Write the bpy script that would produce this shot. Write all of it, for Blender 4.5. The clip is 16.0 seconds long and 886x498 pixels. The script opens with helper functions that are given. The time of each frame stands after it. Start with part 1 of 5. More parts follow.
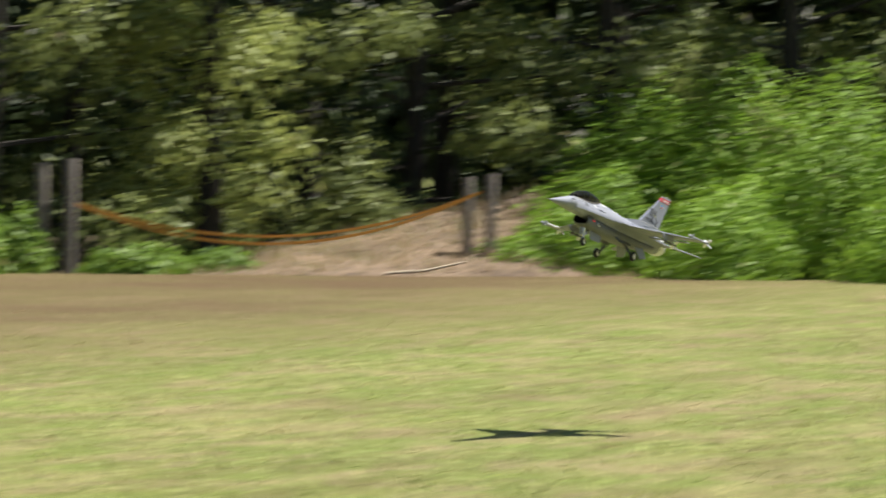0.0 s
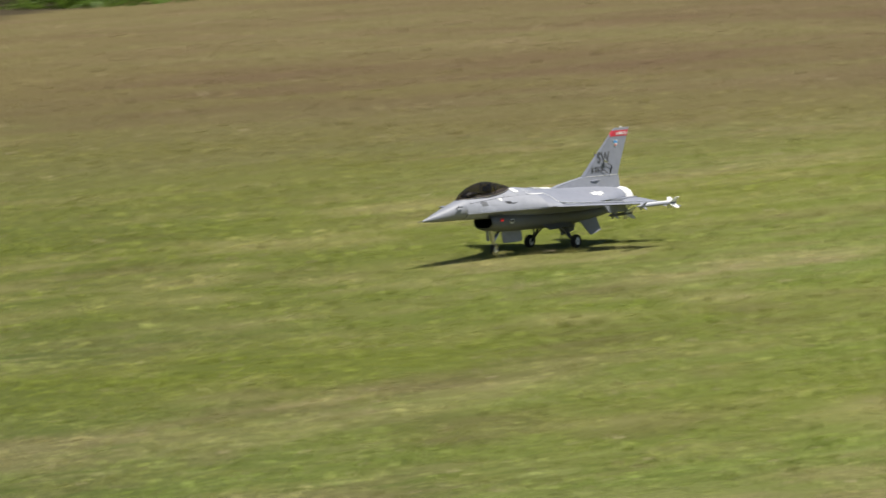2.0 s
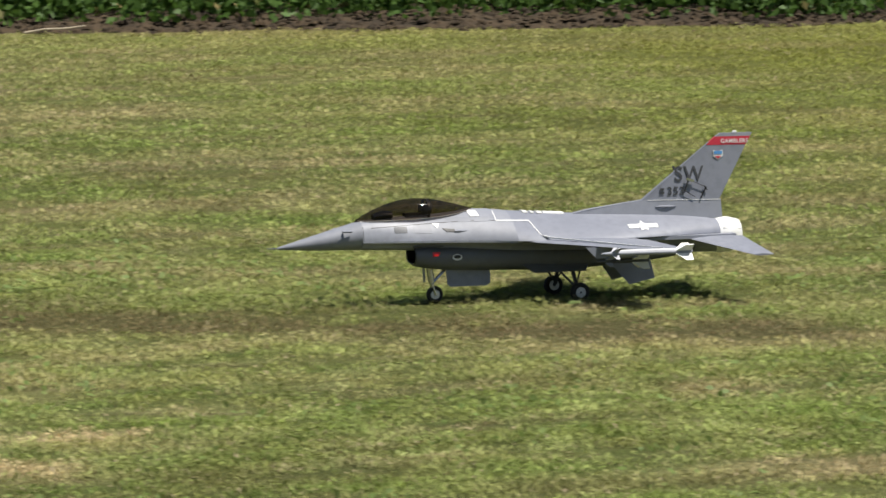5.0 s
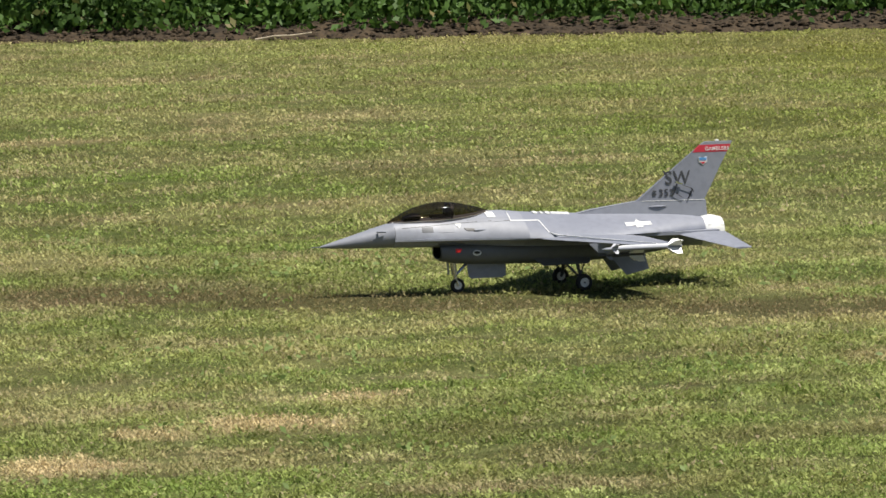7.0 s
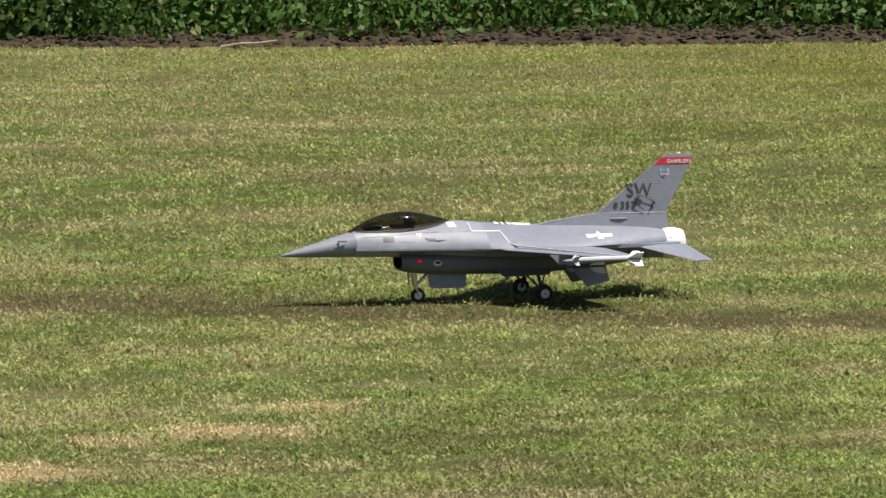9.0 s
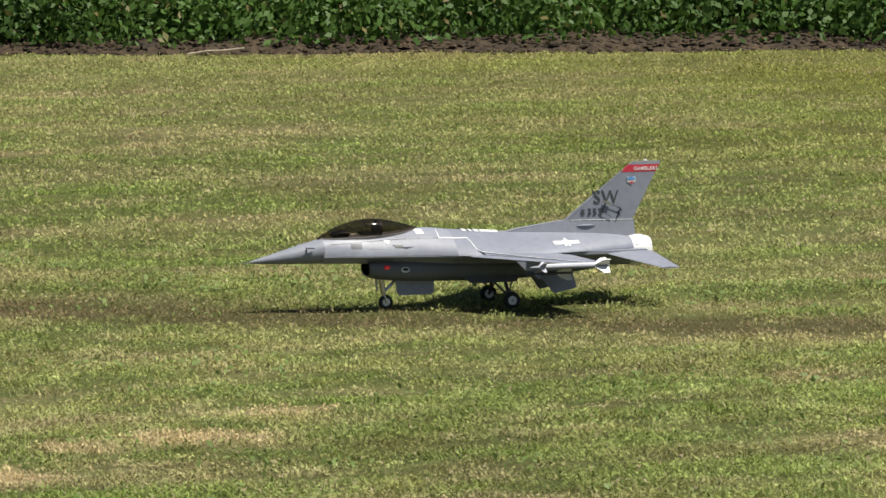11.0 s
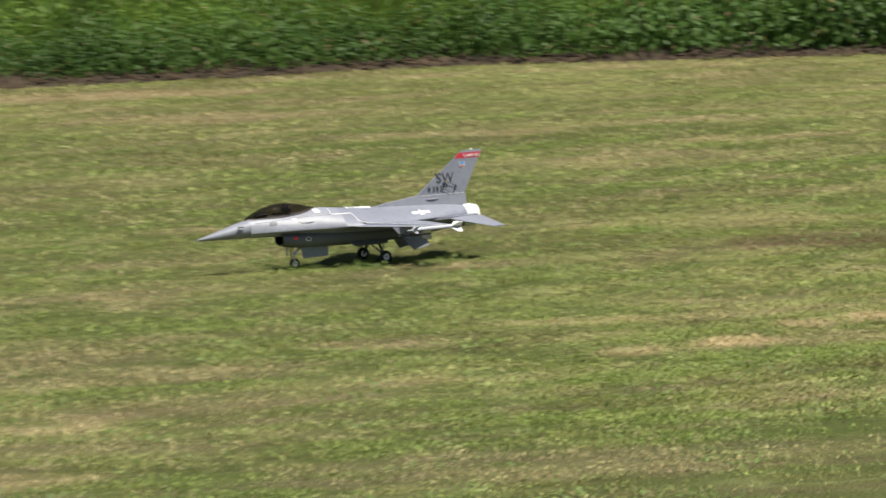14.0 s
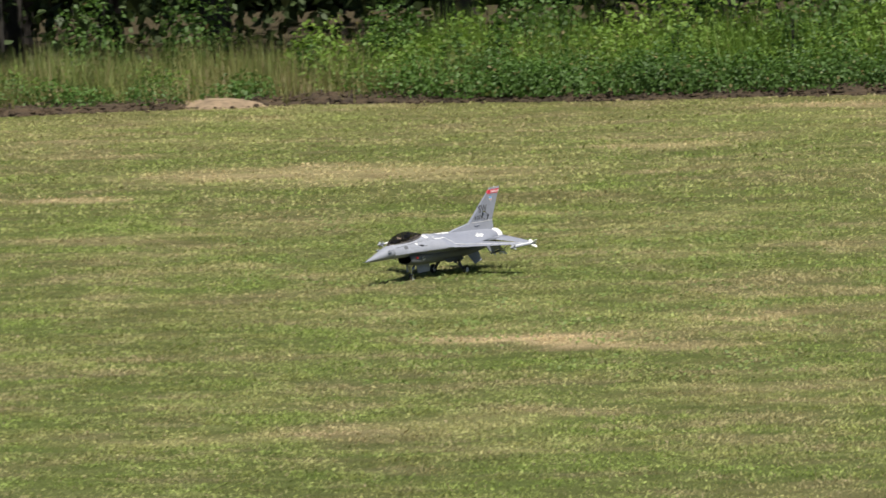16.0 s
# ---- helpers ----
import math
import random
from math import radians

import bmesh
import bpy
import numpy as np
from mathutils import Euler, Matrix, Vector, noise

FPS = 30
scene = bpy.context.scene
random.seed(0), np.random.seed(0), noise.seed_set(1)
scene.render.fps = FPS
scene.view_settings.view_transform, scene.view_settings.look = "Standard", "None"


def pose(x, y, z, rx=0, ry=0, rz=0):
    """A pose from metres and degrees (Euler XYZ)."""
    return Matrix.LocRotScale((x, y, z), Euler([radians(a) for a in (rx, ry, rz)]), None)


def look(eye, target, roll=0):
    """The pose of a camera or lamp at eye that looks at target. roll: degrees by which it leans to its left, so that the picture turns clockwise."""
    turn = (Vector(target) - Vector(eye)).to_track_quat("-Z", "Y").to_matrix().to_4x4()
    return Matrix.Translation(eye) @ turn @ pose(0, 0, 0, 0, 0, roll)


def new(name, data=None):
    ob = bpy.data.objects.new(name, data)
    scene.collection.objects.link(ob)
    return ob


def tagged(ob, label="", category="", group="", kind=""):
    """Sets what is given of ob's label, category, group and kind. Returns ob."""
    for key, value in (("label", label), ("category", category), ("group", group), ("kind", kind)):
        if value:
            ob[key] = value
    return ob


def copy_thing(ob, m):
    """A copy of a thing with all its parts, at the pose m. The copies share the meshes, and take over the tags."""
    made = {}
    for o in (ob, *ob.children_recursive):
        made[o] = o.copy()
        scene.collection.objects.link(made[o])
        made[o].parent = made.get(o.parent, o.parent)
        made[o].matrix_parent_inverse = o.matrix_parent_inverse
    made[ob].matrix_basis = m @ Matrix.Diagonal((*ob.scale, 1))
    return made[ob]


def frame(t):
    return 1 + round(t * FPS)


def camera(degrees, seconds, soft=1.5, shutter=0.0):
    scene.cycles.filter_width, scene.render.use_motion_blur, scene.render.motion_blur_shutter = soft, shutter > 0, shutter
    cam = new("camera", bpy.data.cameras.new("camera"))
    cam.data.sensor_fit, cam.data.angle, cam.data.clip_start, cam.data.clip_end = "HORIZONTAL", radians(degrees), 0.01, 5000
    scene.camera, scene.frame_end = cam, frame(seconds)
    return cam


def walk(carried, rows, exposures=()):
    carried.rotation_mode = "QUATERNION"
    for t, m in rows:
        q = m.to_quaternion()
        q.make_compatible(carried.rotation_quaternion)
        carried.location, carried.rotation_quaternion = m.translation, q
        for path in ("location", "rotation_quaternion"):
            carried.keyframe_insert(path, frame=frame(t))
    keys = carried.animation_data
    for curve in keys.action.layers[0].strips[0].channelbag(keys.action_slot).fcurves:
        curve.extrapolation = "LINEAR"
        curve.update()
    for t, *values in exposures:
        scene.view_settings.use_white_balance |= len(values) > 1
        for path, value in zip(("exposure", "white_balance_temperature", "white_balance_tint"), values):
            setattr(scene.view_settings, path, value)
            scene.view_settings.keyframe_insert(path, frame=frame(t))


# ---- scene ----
cam = camera(9.566, 16.0, shutter=0.28)

# seconds, eye x y z, pan to the right of +y, tilt up, roll
CAM_ROWS = (
    (0.0, 7.364, -10.744, 1.630, 68.405, -1.255, 1.071),
    (0.2, 5.724, -11.004, 1.646, 65.942, -1.802, 1.019),
    (0.4, 4.159, -11.360, 1.685, 63.656, -2.311, 0.538),
    (0.5, 3.369, -11.499, 1.665, 62.558, -2.379, -0.200),
    (0.6, 2.586, -11.647, 1.651, 61.331, -2.481, -0.418),
    (0.8, 1.054, -12.055, 1.663, 58.427, -3.017, -1.365),
    (1.0, -0.402, -12.545, 1.682, 55.649, -3.170, -2.269),
    (1.5, -3.612, -14.026, 1.710, 50.172, -3.898, -3.033),
    (2.0, -4.434, -14.436, 1.548, 43.635, -4.206, -2.424),
    (2.5, -4.275, -13.944, 1.684, 36.836, -4.901, -0.590),
    (3.0, -4.000, -13.227, 1.345, 33.112, -4.387, -0.484),
    (3.4, -4.037, -13.206, 1.356, 30.267, -4.552, -0.418),
    (3.8, -4.136, -13.191, 1.386, 27.418, -4.758, -0.353),
    (4.2, -4.285, -13.180, 1.430, 24.758, -4.992, -0.293),
    (4.6, -4.470, -13.173, 1.485, 22.512, -5.244, -0.243),
    (5.0, -4.677, -13.169, 1.545, 20.918, -5.500, -0.207),
    (5.3, -4.838, -13.168, 1.591, 20.291, -5.687, -0.192),
    (5.5, -4.945, -13.168, 1.621, 20.195, -5.804, -0.190),
    (6.0, -5.301, -14.441, 1.715, 18.869, -5.735, -0.668),
    (6.2, -5.427, -14.888, 1.746, 18.627, -5.654, -0.999),
    (6.5, -5.549, -15.304, 1.776, 18.448, -5.588, -1.375),
    (7.0, -5.568, -15.330, 1.780, 18.866, -5.632, -0.737),
    (7.5, -5.549, -15.312, 1.778, 18.851, -5.602, -0.243),
    (8.0, -5.554, -15.328, 1.780, 19.036, -5.537, -0.365),
    (8.5, -5.546, -15.318, 1.776, 19.117, -5.559, -0.329),
    (9.0, -5.554, -15.337, 1.784, 19.240, -5.541, -0.090),
    (11.3, -5.581, -15.398, 1.788, 19.620, -5.458, -0.062),
    (11.5, -5.581, -15.399, 1.788, 19.422, -5.541, -0.062),
    (12.0, -5.571, -15.383, 1.788, 19.057, -5.714, -0.386),
    (12.5, -5.573, -15.329, 1.774, 18.099, -5.813, -0.042),
    (13.0, -5.616, -15.581, 1.801, 15.807, -5.959, -0.592),
    (13.5, -6.146, -17.728, 1.933, 12.767, -5.681, -1.255),
    (14.0, -6.453, -21.701, 2.145, 9.220, -5.237, -2.462),
    (14.5, -5.511, -24.834, 2.374, 3.580, -5.208, -0.903),
    (15.0, -5.706, -26.988, 2.463, 1.671, -5.002, -0.567),
    (15.5, -5.712, -29.706, 2.576, -0.298, -4.684, -1.300),
    (16.0, -5.724, -31.451, 2.706, -1.712, -4.849, -1.548),
)


def eye_pose(x, y, z, pan, tilt, roll):
    p, e = radians(pan), radians(tilt)
    way = Vector((math.sin(p) * math.cos(e), math.cos(p) * math.cos(e), math.sin(e)))
    return look((x, y, z), Vector((x, y, z)) + way * 10, roll)


walk(cam, [(r[0], eye_pose(*r[1:])) for r in CAM_ROWS], [(0.0, 0.90), (0.6, 0.74), (1.0, 0.71), (1.5, 0.46), (2.0, 0.415), (3.0, 0.39), (5.5, 0.365), (6.5, 0.385), (12.5, 0.40), (16.0, 0.47)])

# ---- light ----
SUN_WAY = Vector((-0.33, 0.30, -1.0)).normalized()
world = bpy.data.worlds.new("world")
scene.world = world
world.use_nodes = True
wn = world.node_tree
sky = wn.nodes.new("ShaderNodeTexSky")
sky.sky_type, sky.sun_disc = "NISHITA", False
sky.sun_elevation = math.asin(-SUN_WAY.z)
sky.sun_rotation = math.atan2(-SUN_WAY.x, -SUN_WAY.y)
wn.links.new(sky.outputs[0], wn.nodes["Background"].inputs[0])
wn.nodes["Background"].inputs[1].default_value = 0.05
sun = new("sun", bpy.data.lights.new("sun", "SUN"))
sun.data.energy, sun.data.angle, sun.data.color = 5.0, radians(0.53), (1.0, 0.95, 0.86)
sun.matrix_world = look((0, 0, 40), Vector((0, 0, 40)) + SUN_WAY)

# ---- materials ----


def node_mat(name):
    m = bpy.data.materials.new(name)
    m.use_nodes = True
    return m, m.node_tree, m.node_tree.nodes["Principled BSDF"]


def mixed(nt, fac, a, b):
    """A colour mix; a and b are colours or sockets, fac a number or a socket."""
    n = nt.nodes.new("ShaderNodeMix")
    n.data_type = "RGBA"
    for sock, v in ((n.inputs[0], fac), (n.inputs[6], a), (n.inputs[7], b)):
        if isinstance(v, bpy.types.NodeSocket):
            nt.links.new(v, sock)
        else:
            sock.default_value = v if isinstance(v, (int, float)) else (*v, 1)
    return n.outputs[2]


def ramp(nt, sock, lo, hi):
    n = nt.nodes.new("ShaderNodeMapRange")
    nt.links.new(sock, n.inputs[0])
    n.inputs[1].default_value, n.inputs[2].default_value = lo, hi
    return n.outputs[0]


def scaled(nt, sock, k):
    """A colour made brighter or darker by k."""
    n = nt.nodes.new("ShaderNodeMix")
    n.data_type, n.blend_type = "RGBA", "MULTIPLY"
    n.inputs[0].default_value = 1.0
    nt.links.new(sock, n.inputs[6])
    n.inputs[7].default_value = (k, k, k, 1)
    return n.outputs[2]


def grain(nt, scale, detail=4.0, stretch=None, world_space=False):
    n = nt.nodes.new("ShaderNodeTexNoise")
    n.inputs["Scale"].default_value, n.inputs["Detail"].default_value = scale, detail
    if world_space:
        src = nt.nodes.new("ShaderNodeNewGeometry").outputs["Position"]
    else:
        src = nt.nodes.new("ShaderNodeTexCoord").outputs["Object"]
    if stretch:
        mp = nt.nodes.new("ShaderNodeMapping")
        mp.inputs["Scale"].default_value = stretch
        nt.links.new(src, mp.inputs["Vector"])
        src = mp.outputs[0]
    nt.links.new(src, n.inputs["Vector"])
    return n.outputs["Fac"]


def bumped(nt, bsdf, sock, strength, distance):
    b = nt.nodes.new("ShaderNodeBump")
    b.inputs["Strength"].default_value, b.inputs["Distance"].default_value = strength, distance
    nt.links.new(sock, b.inputs["Height"])
    nt.links.new(b.outputs[0], bsdf.inputs["Normal"])


def paint(name, color, rough=0.5, metal=0.0, vary=0.12, fine=60, coarse=9, bump=0.0, coat=0.0, gloss=0.5):
    m, nt, b = node_mat(name)
    dark = tuple(c * (1 - vary) for c in color)
    light = tuple(min(1, c * (1 + vary)) for c in color)
    c1 = mixed(nt, ramp(nt, grain(nt, coarse), 0.3, 0.7), dark, light)
    c2 = mixed(nt, ramp(nt, grain(nt, fine, 6), 0.45, 0.75), c1, tuple(c * (1 - 1.6 * vary) for c in color))
    nt.links.new(c2, b.inputs["Base Color"])
    b.inputs["Roughness"].default_value, b.inputs["Metallic"].default_value = rough, metal
    b.inputs["Coat Weight"].default_value = coat
    b.inputs["Specular IOR Level"].default_value = gloss
    if bump:
        bumped(nt, b, grain(nt, fine, 6), bump, 0.002)
    return m


def foliage(name, dark, light, dry, dry_share=0.08, rough=0.58, through_light=0.35, patch=0.9):
    """Leaves: tint by patch of the place and by leaf, some light comes through."""
    m, nt, b = node_mat(name)
    geo = nt.nodes.new("ShaderNodeNewGeometry")
    rnd = geo.outputs["Random Per Island"]
    base = mixed(nt, ramp(nt, grain(nt, patch, 3, None, True), 0.32, 0.68), dark, light)
    base = mixed(nt, ramp(nt, rnd, -0.15, 2.1), base, tuple(c * 1.25 for c in light))
    wn2 = nt.nodes.new("ShaderNodeTexWhiteNoise")
    wn2.noise_dimensions = "1D"
    nt.links.new(rnd, wn2.inputs["W"])
    base = mixed(nt, ramp(nt, wn2.outputs[0], 1 - dry_share, 1 - dry_share + 0.02), base, dry)
    nt.links.new(base, b.inputs["Base Color"])
    b.inputs["Roughness"].default_value = rough
    b.inputs["Specular IOR Level"].default_value = 0.35
    tr = nt.nodes.new("ShaderNodeBsdfTranslucent")
    nt.links.new(mixed(nt, 0.5, base, tuple(min(1, c * 1.5) for c in light)), tr.inputs[0])
    mx = nt.nodes.new("ShaderNodeMixShader")
    mx.inputs[0].default_value = through_light
    nt.links.new(b.outputs[0], mx.inputs[1])
    nt.links.new(tr.outputs[0], mx.inputs[2])
    nt.links.new(mx.outputs[0], nt.nodes["Material Output"].inputs[0])
    return m


GREEN_A, GREEN_B = (0.155, 0.198, 0.056), (0.325, 0.350, 0.120)
STRAW, SOIL = (0.50, 0.385, 0.225), (0.150, 0.097, 0.058)


def turf_color(nt):
    """The lawn's colour: two scales of green, mowing streaks, straw and bare soil by the sheet's own attributes."""
    big = ramp(nt, grain(nt, 0.55, 3, (0.45, 1.0, 1.0), True), 0.35, 0.66)
    small = ramp(nt, grain(nt, 7.0, 5, (0.6, 1.0, 1.0), True), 0.34, 0.68)
    streak = ramp(nt, grain(nt, 2.6, 4, (0.28, 1.0, 1.0), True), 0.5, 0.72)
    c = mixed(nt, big, GREEN_A, GREEN_B)
    c = mixed(nt, small, c, (0.205, 0.226, 0.058))
    half = nt.nodes.new("ShaderNodeMath")
    half.operation = "MULTIPLY"
    nt.links.new(streak, half.inputs[0])
    half.inputs[1].default_value = 0.28
    c = mixed(nt, half.outputs[0], c, (0.32, 0.27, 0.12))
    # the dark green at scale 10 paints in the shadows of grass clumps
    for scale, lo, hi, share, col in ((22.0, 0.54, 0.64, 0.45, (0.11, 0.14, 0.04)), (10.0, 0.53, 0.60, 0.55, (0.075, 0.118, 0.024)), (8.0, 0.53, 0.61, 0.55, (0.43, 0.48, 0.18)),
                                      (1.1, 0.50, 0.60, 0.62, (0.365, 0.290, 0.165)), (3.9, 0.53, 0.61, 0.50, (0.30, 0.235, 0.145)), (1.9, 0.50, 0.58, 0.62, (0.188, 0.262, 0.056)), (5.0, 0.54, 0.61, 0.55, (0.130, 0.190, 0.036))):
        k = nt.nodes.new("ShaderNodeMath")
        k.operation = "MULTIPLY"
        nt.links.new(ramp(nt, grain(nt, scale, 4, (0.5, 1.0, 1.0), True), lo, hi), k.inputs[0])
        k.inputs[1].default_value = share
        c = mixed(nt, k.outputs[0], c, col)
    for name, col in (("lush", (0.188, 0.222, 0.030)), ("dry", STRAW), ("soil", SOIL), ("litter_shade", (0.07, 0.055, 0.036))):
        at = nt.nodes.new("ShaderNodeAttribute")
        at.attribute_name = name
        c = mixed(nt, at.outputs["Fac"], c, col)
    return c


def turf_mat():
    m, nt, b = node_mat("mown_turf")
    c = turf_color(nt)
    # turf under the modelled blades is darkened for the shade between them
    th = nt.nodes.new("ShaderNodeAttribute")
    th.attribute_name = "thatch_shade"
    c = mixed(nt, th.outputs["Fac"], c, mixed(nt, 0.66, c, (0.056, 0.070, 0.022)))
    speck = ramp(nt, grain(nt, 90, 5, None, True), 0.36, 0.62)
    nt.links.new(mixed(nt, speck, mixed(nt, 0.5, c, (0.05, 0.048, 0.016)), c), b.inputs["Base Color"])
    b.inputs["Roughness"].default_value = 0.9
    b.inputs["Specular IOR Level"].default_value = 0.1
    bumped(nt, b, grain(nt, 70, 6, None, True), 0.9, 0.03)
    return m


def blade_mat():
    m, nt, b = node_mat("grass_blades")
    geo = nt.nodes.new("ShaderNodeNewGeometry")
    c = turf_color(nt)
    c = mixed(nt, geo.outputs["Random Per Island"], scaled(nt, c, 0.86), scaled(nt, c, 1.74))
    wn2 = nt.nodes.new("ShaderNodeTexWhiteNoise")
    wn2.noise_dimensions = "1D"
    nt.links.new(geo.outputs["Random Per Island"], wn2.inputs["W"])
    c = mixed(nt, ramp(nt, wn2.outputs[0], 0.92, 0.97), c, (0.40, 0.33, 0.20))
    nt.links.new(c, b.inputs["Base Color"])
    b.inputs["Roughness"].default_value = 0.7
    b.inputs["Specular IOR Level"].default_value = 0.2
    tr = nt.nodes.new("ShaderNodeBsdfTranslucent")
    nt.links.new(c, tr.inputs[0])
    mx = nt.nodes.new("ShaderNodeMixShader")
    mx.inputs[0].default_value = 0.3
    nt.links.new(b.outputs[0], mx.inputs[1])
    nt.links.new(tr.outputs[0], mx.inputs[2])
    nt.links.new(mx.outputs[0], nt.nodes["Material Output"].inputs[0])
    return m


def glass_mat():
    """Smoked canopy plastic: dark, glossy, a little light passes."""
    m, nt, b = node_mat("smoked_canopy")
    b.inputs["Base Color"].default_value = (0.012, 0.012, 0.012, 1)
    b.inputs["Roughness"].default_value = 0.06
    tp = nt.nodes.new("ShaderNodeBsdfTransparent")
    tp.inputs[0].default_value = (0.52, 0.46, 0.40, 1)
    mx = nt.nodes.new("ShaderNodeMixShader")
    mx.inputs[0].default_value = 0.66
    nt.links.new(b.outputs[0], mx.inputs[1])
    nt.links.new(tp.outputs[0], mx.inputs[2])
    nt.links.new(mx.outputs[0], nt.nodes["Material Output"].inputs[0])
    return m


def glow_mat(name, color, strength):
    m, nt, b = node_mat(name)
    b.inputs["Base Color"].default_value = (*color, 1)
    b.inputs["Emission Color"].default_value = (*color, 1)
    b.inputs["Emission Strength"].default_value = strength
    return m


M_TURF, M_BLADE = turf_mat(), blade_mat()
M_SOIL = paint("dark_soil", (0.052, 0.034, 0.017), 0.95, 0, 0.5, 40, 5, 1.0)
M_GREY = paint("light_grey_paint", (0.275, 0.288, 0.334), 0.46, 0, 0.09, 45, 7, gloss=0.4)
M_MID = paint("medium_grey_paint", (0.228, 0.241, 0.288), 0.46, 0, 0.09, 45, 7, gloss=0.4)
# belly grey is darkened to hold the shade under the body
M_BELLY = paint("belly_shade_grey_paint", (0.115, 0.120, 0.132), 0.5, 0, 0.08, 45, 7)
M_NOSE = paint("radome_grey_paint", (0.250, 0.262, 0.302), 0.46, 0, 0.06, 45, 7, gloss=0.4)
M_WHITE = paint("white_paint", (0.78, 0.78, 0.77), 0.4, 0, 0.04)
M_RED = paint("red_paint", (0.56, 0.04, 0.07), 0.42, 0, 0.08)
M_BLUE = paint("blue_paint", (0.10, 0.30, 0.62), 0.42, 0, 0.08)
M_BLACK = paint("black_plastic", (0.018, 0.018, 0.02), 0.4, 0, 0.2)
M_DARK = paint("dark_grey_paint", (0.06, 0.062, 0.07), 0.45, 0, 0.1)
M_TYRE = paint("black_rubber", (0.022, 0.022, 0.022), 0.8, 0, 0.2, 90)
M_STEEL = paint("bright_metal", (0.62, 0.62, 0.64), 0.25, 1.0, 0.08)
M_LINE = paint("pale_panel_line", (0.72, 0.72, 0.72), 0.45, 0, 0.03)
M_GLASS = glass_mat()
M_GLOW = glow_mat("red_lamp", (0.8, 0.03, 0.03), 0.25)
M_WOOD = paint("weathered_wood", (0.20, 0.175, 0.15), 0.85, 0, 0.25, 30, 3, 0.6)
M_BARK = paint("tree_bark", (0.032, 0.027, 0.021), 0.9, 0, 0.3, 25, 3, 0.8)
M_STICK = paint("dead_wood", (0.45, 0.38, 0.28), 0.85, 0, 0.2, 40)
M_STRAP = paint("orange_strap", (0.62, 0.27, 0.035), 0.6, 0, 0.12)
M_HEDGE = foliage("hedge_leaves", (0.036, 0.076, 0.014), (0.086, 0.165, 0.030), (0.20, 0.16, 0.06), 0.05)
M_BUSH = foliage("bush_leaves", (0.052, 0.112, 0.014), (0.18, 0.28, 0.044), (0.24, 0.20, 0.07), 0.05)
# tree leaves with the sunlight on them put into the colour
M_TREE_SUNLIT = foliage("sunlit_tree_leaves", (0.16, 0.205, 0.052), (0.31, 0.35, 0.105), (0.12, 0.10, 0.04), 0.04)
# inside of the wood: shade among the trees is put into this colour
M_DEEP = foliage("wood_leaves_shade_toned", (0.028, 0.046, 0.014), (0.056, 0.084, 0.024), (0.06, 0.05, 0.025), 0.04, 0.6, 0.2)
# tree leaves out of the sun, toned down in colour for shade
M_TREE_SHADED = foliage("shade_toned_tree_leaves", (0.105, 0.140, 0.040), (0.21, 0.245, 0.076), (0.12, 0.10, 0.04), 0.04)
# leaves of trees in shade, the shade itself mixed into the green
M_SHADE = foliage("shade_darkened_leaves", (0.013, 0.025, 0.008), (0.027, 0.048, 0.014), (0.08, 0.08, 0.03), 0.03, 0.6, 0.25)
# bush leaves dimmed in colour for the shade at the wood's foot
M_DIM = foliage("shade_dimmed_bush_leaves", (0.028, 0.056, 0.014), (0.060, 0.108, 0.028), (0.08, 0.08, 0.03), 0.03, 0.6, 0.25)
M_MOUND = foliage("mound_leaves", (0.11, 0.205, 0.021), (0.24, 0.375, 0.044), (0.28, 0.31, 0.09), 0.05, patch=0.5)
M_SLOPE = paint("dry_earth", (0.200, 0.142, 0.095), 0.95, 0, 0.45, 14, 1.6, 1.0)
M_SAND = paint("dry_sand", (0.26, 0.19, 0.12), 0.95, 0, 0.35, 20, 3, 1.0)
M_WEED = foliage("weed_leaves", (0.10, 0.16, 0.035), (0.20, 0.27, 0.075), (0.30, 0.26, 0.12), 0.08)
M_MEADOW = foliage("meadow_grass", (0.15, 0.18, 0.05), (0.29, 0.27, 0.11), (0.36, 0.29, 0.16), 0.25, patch=1.6)
M_STRAWY = foliage("dry_grass", (0.20, 0.150, 0.085), (0.30, 0.225, 0.135), (0.14, 0.17, 0.05), 0.25)
M_TALL = foliage("tall_grass", (0.12, 0.17, 0.04), (0.24, 0.27, 0.085), (0.30, 0.24, 0.12), 0.2)

# ---- mesh helpers ----


def mesh_object(name, verts, faces, mat, parent=None, smooth=False, label=""):
    me = bpy.data.meshes.new(name)
    me.from_pydata([tuple(v) for v in verts], [], [tuple(f) for f in faces])
    bm = bmesh.new()
    bm.from_mesh(me)
    bmesh.ops.recalc_face_normals(bm, faces=bm.faces)
    bm.to_mesh(me)
    bm.free()
    me.materials.append(mat)
    if smooth:
        me.polygons.foreach_set("use_smooth", [True] * len(me.polygons))
        me.set_sharp_from_angle(angle=radians(40))
    ob = new(name, me)
    ob.parent = parent
    if label:
        tagged(ob, label)
    return ob


def loft(rings, cap=True):
    """Closed rings of equal length, joined one to the next."""
    n, verts, faces = len(rings[0]), [], []
    for r in rings:
        verts += [tuple(v) for v in r]
    for i in range(len(rings) - 1):
        for j in range(n):
            k = (j + 1) % n
            faces.append((i * n + j, i * n + k, (i + 1) * n + k, (i + 1) * n + j))
    if cap:
        faces.append(tuple(range(n))[::-1])
        faces.append(tuple((len(rings) - 1) * n + j for j in range(n)))
    return verts, faces


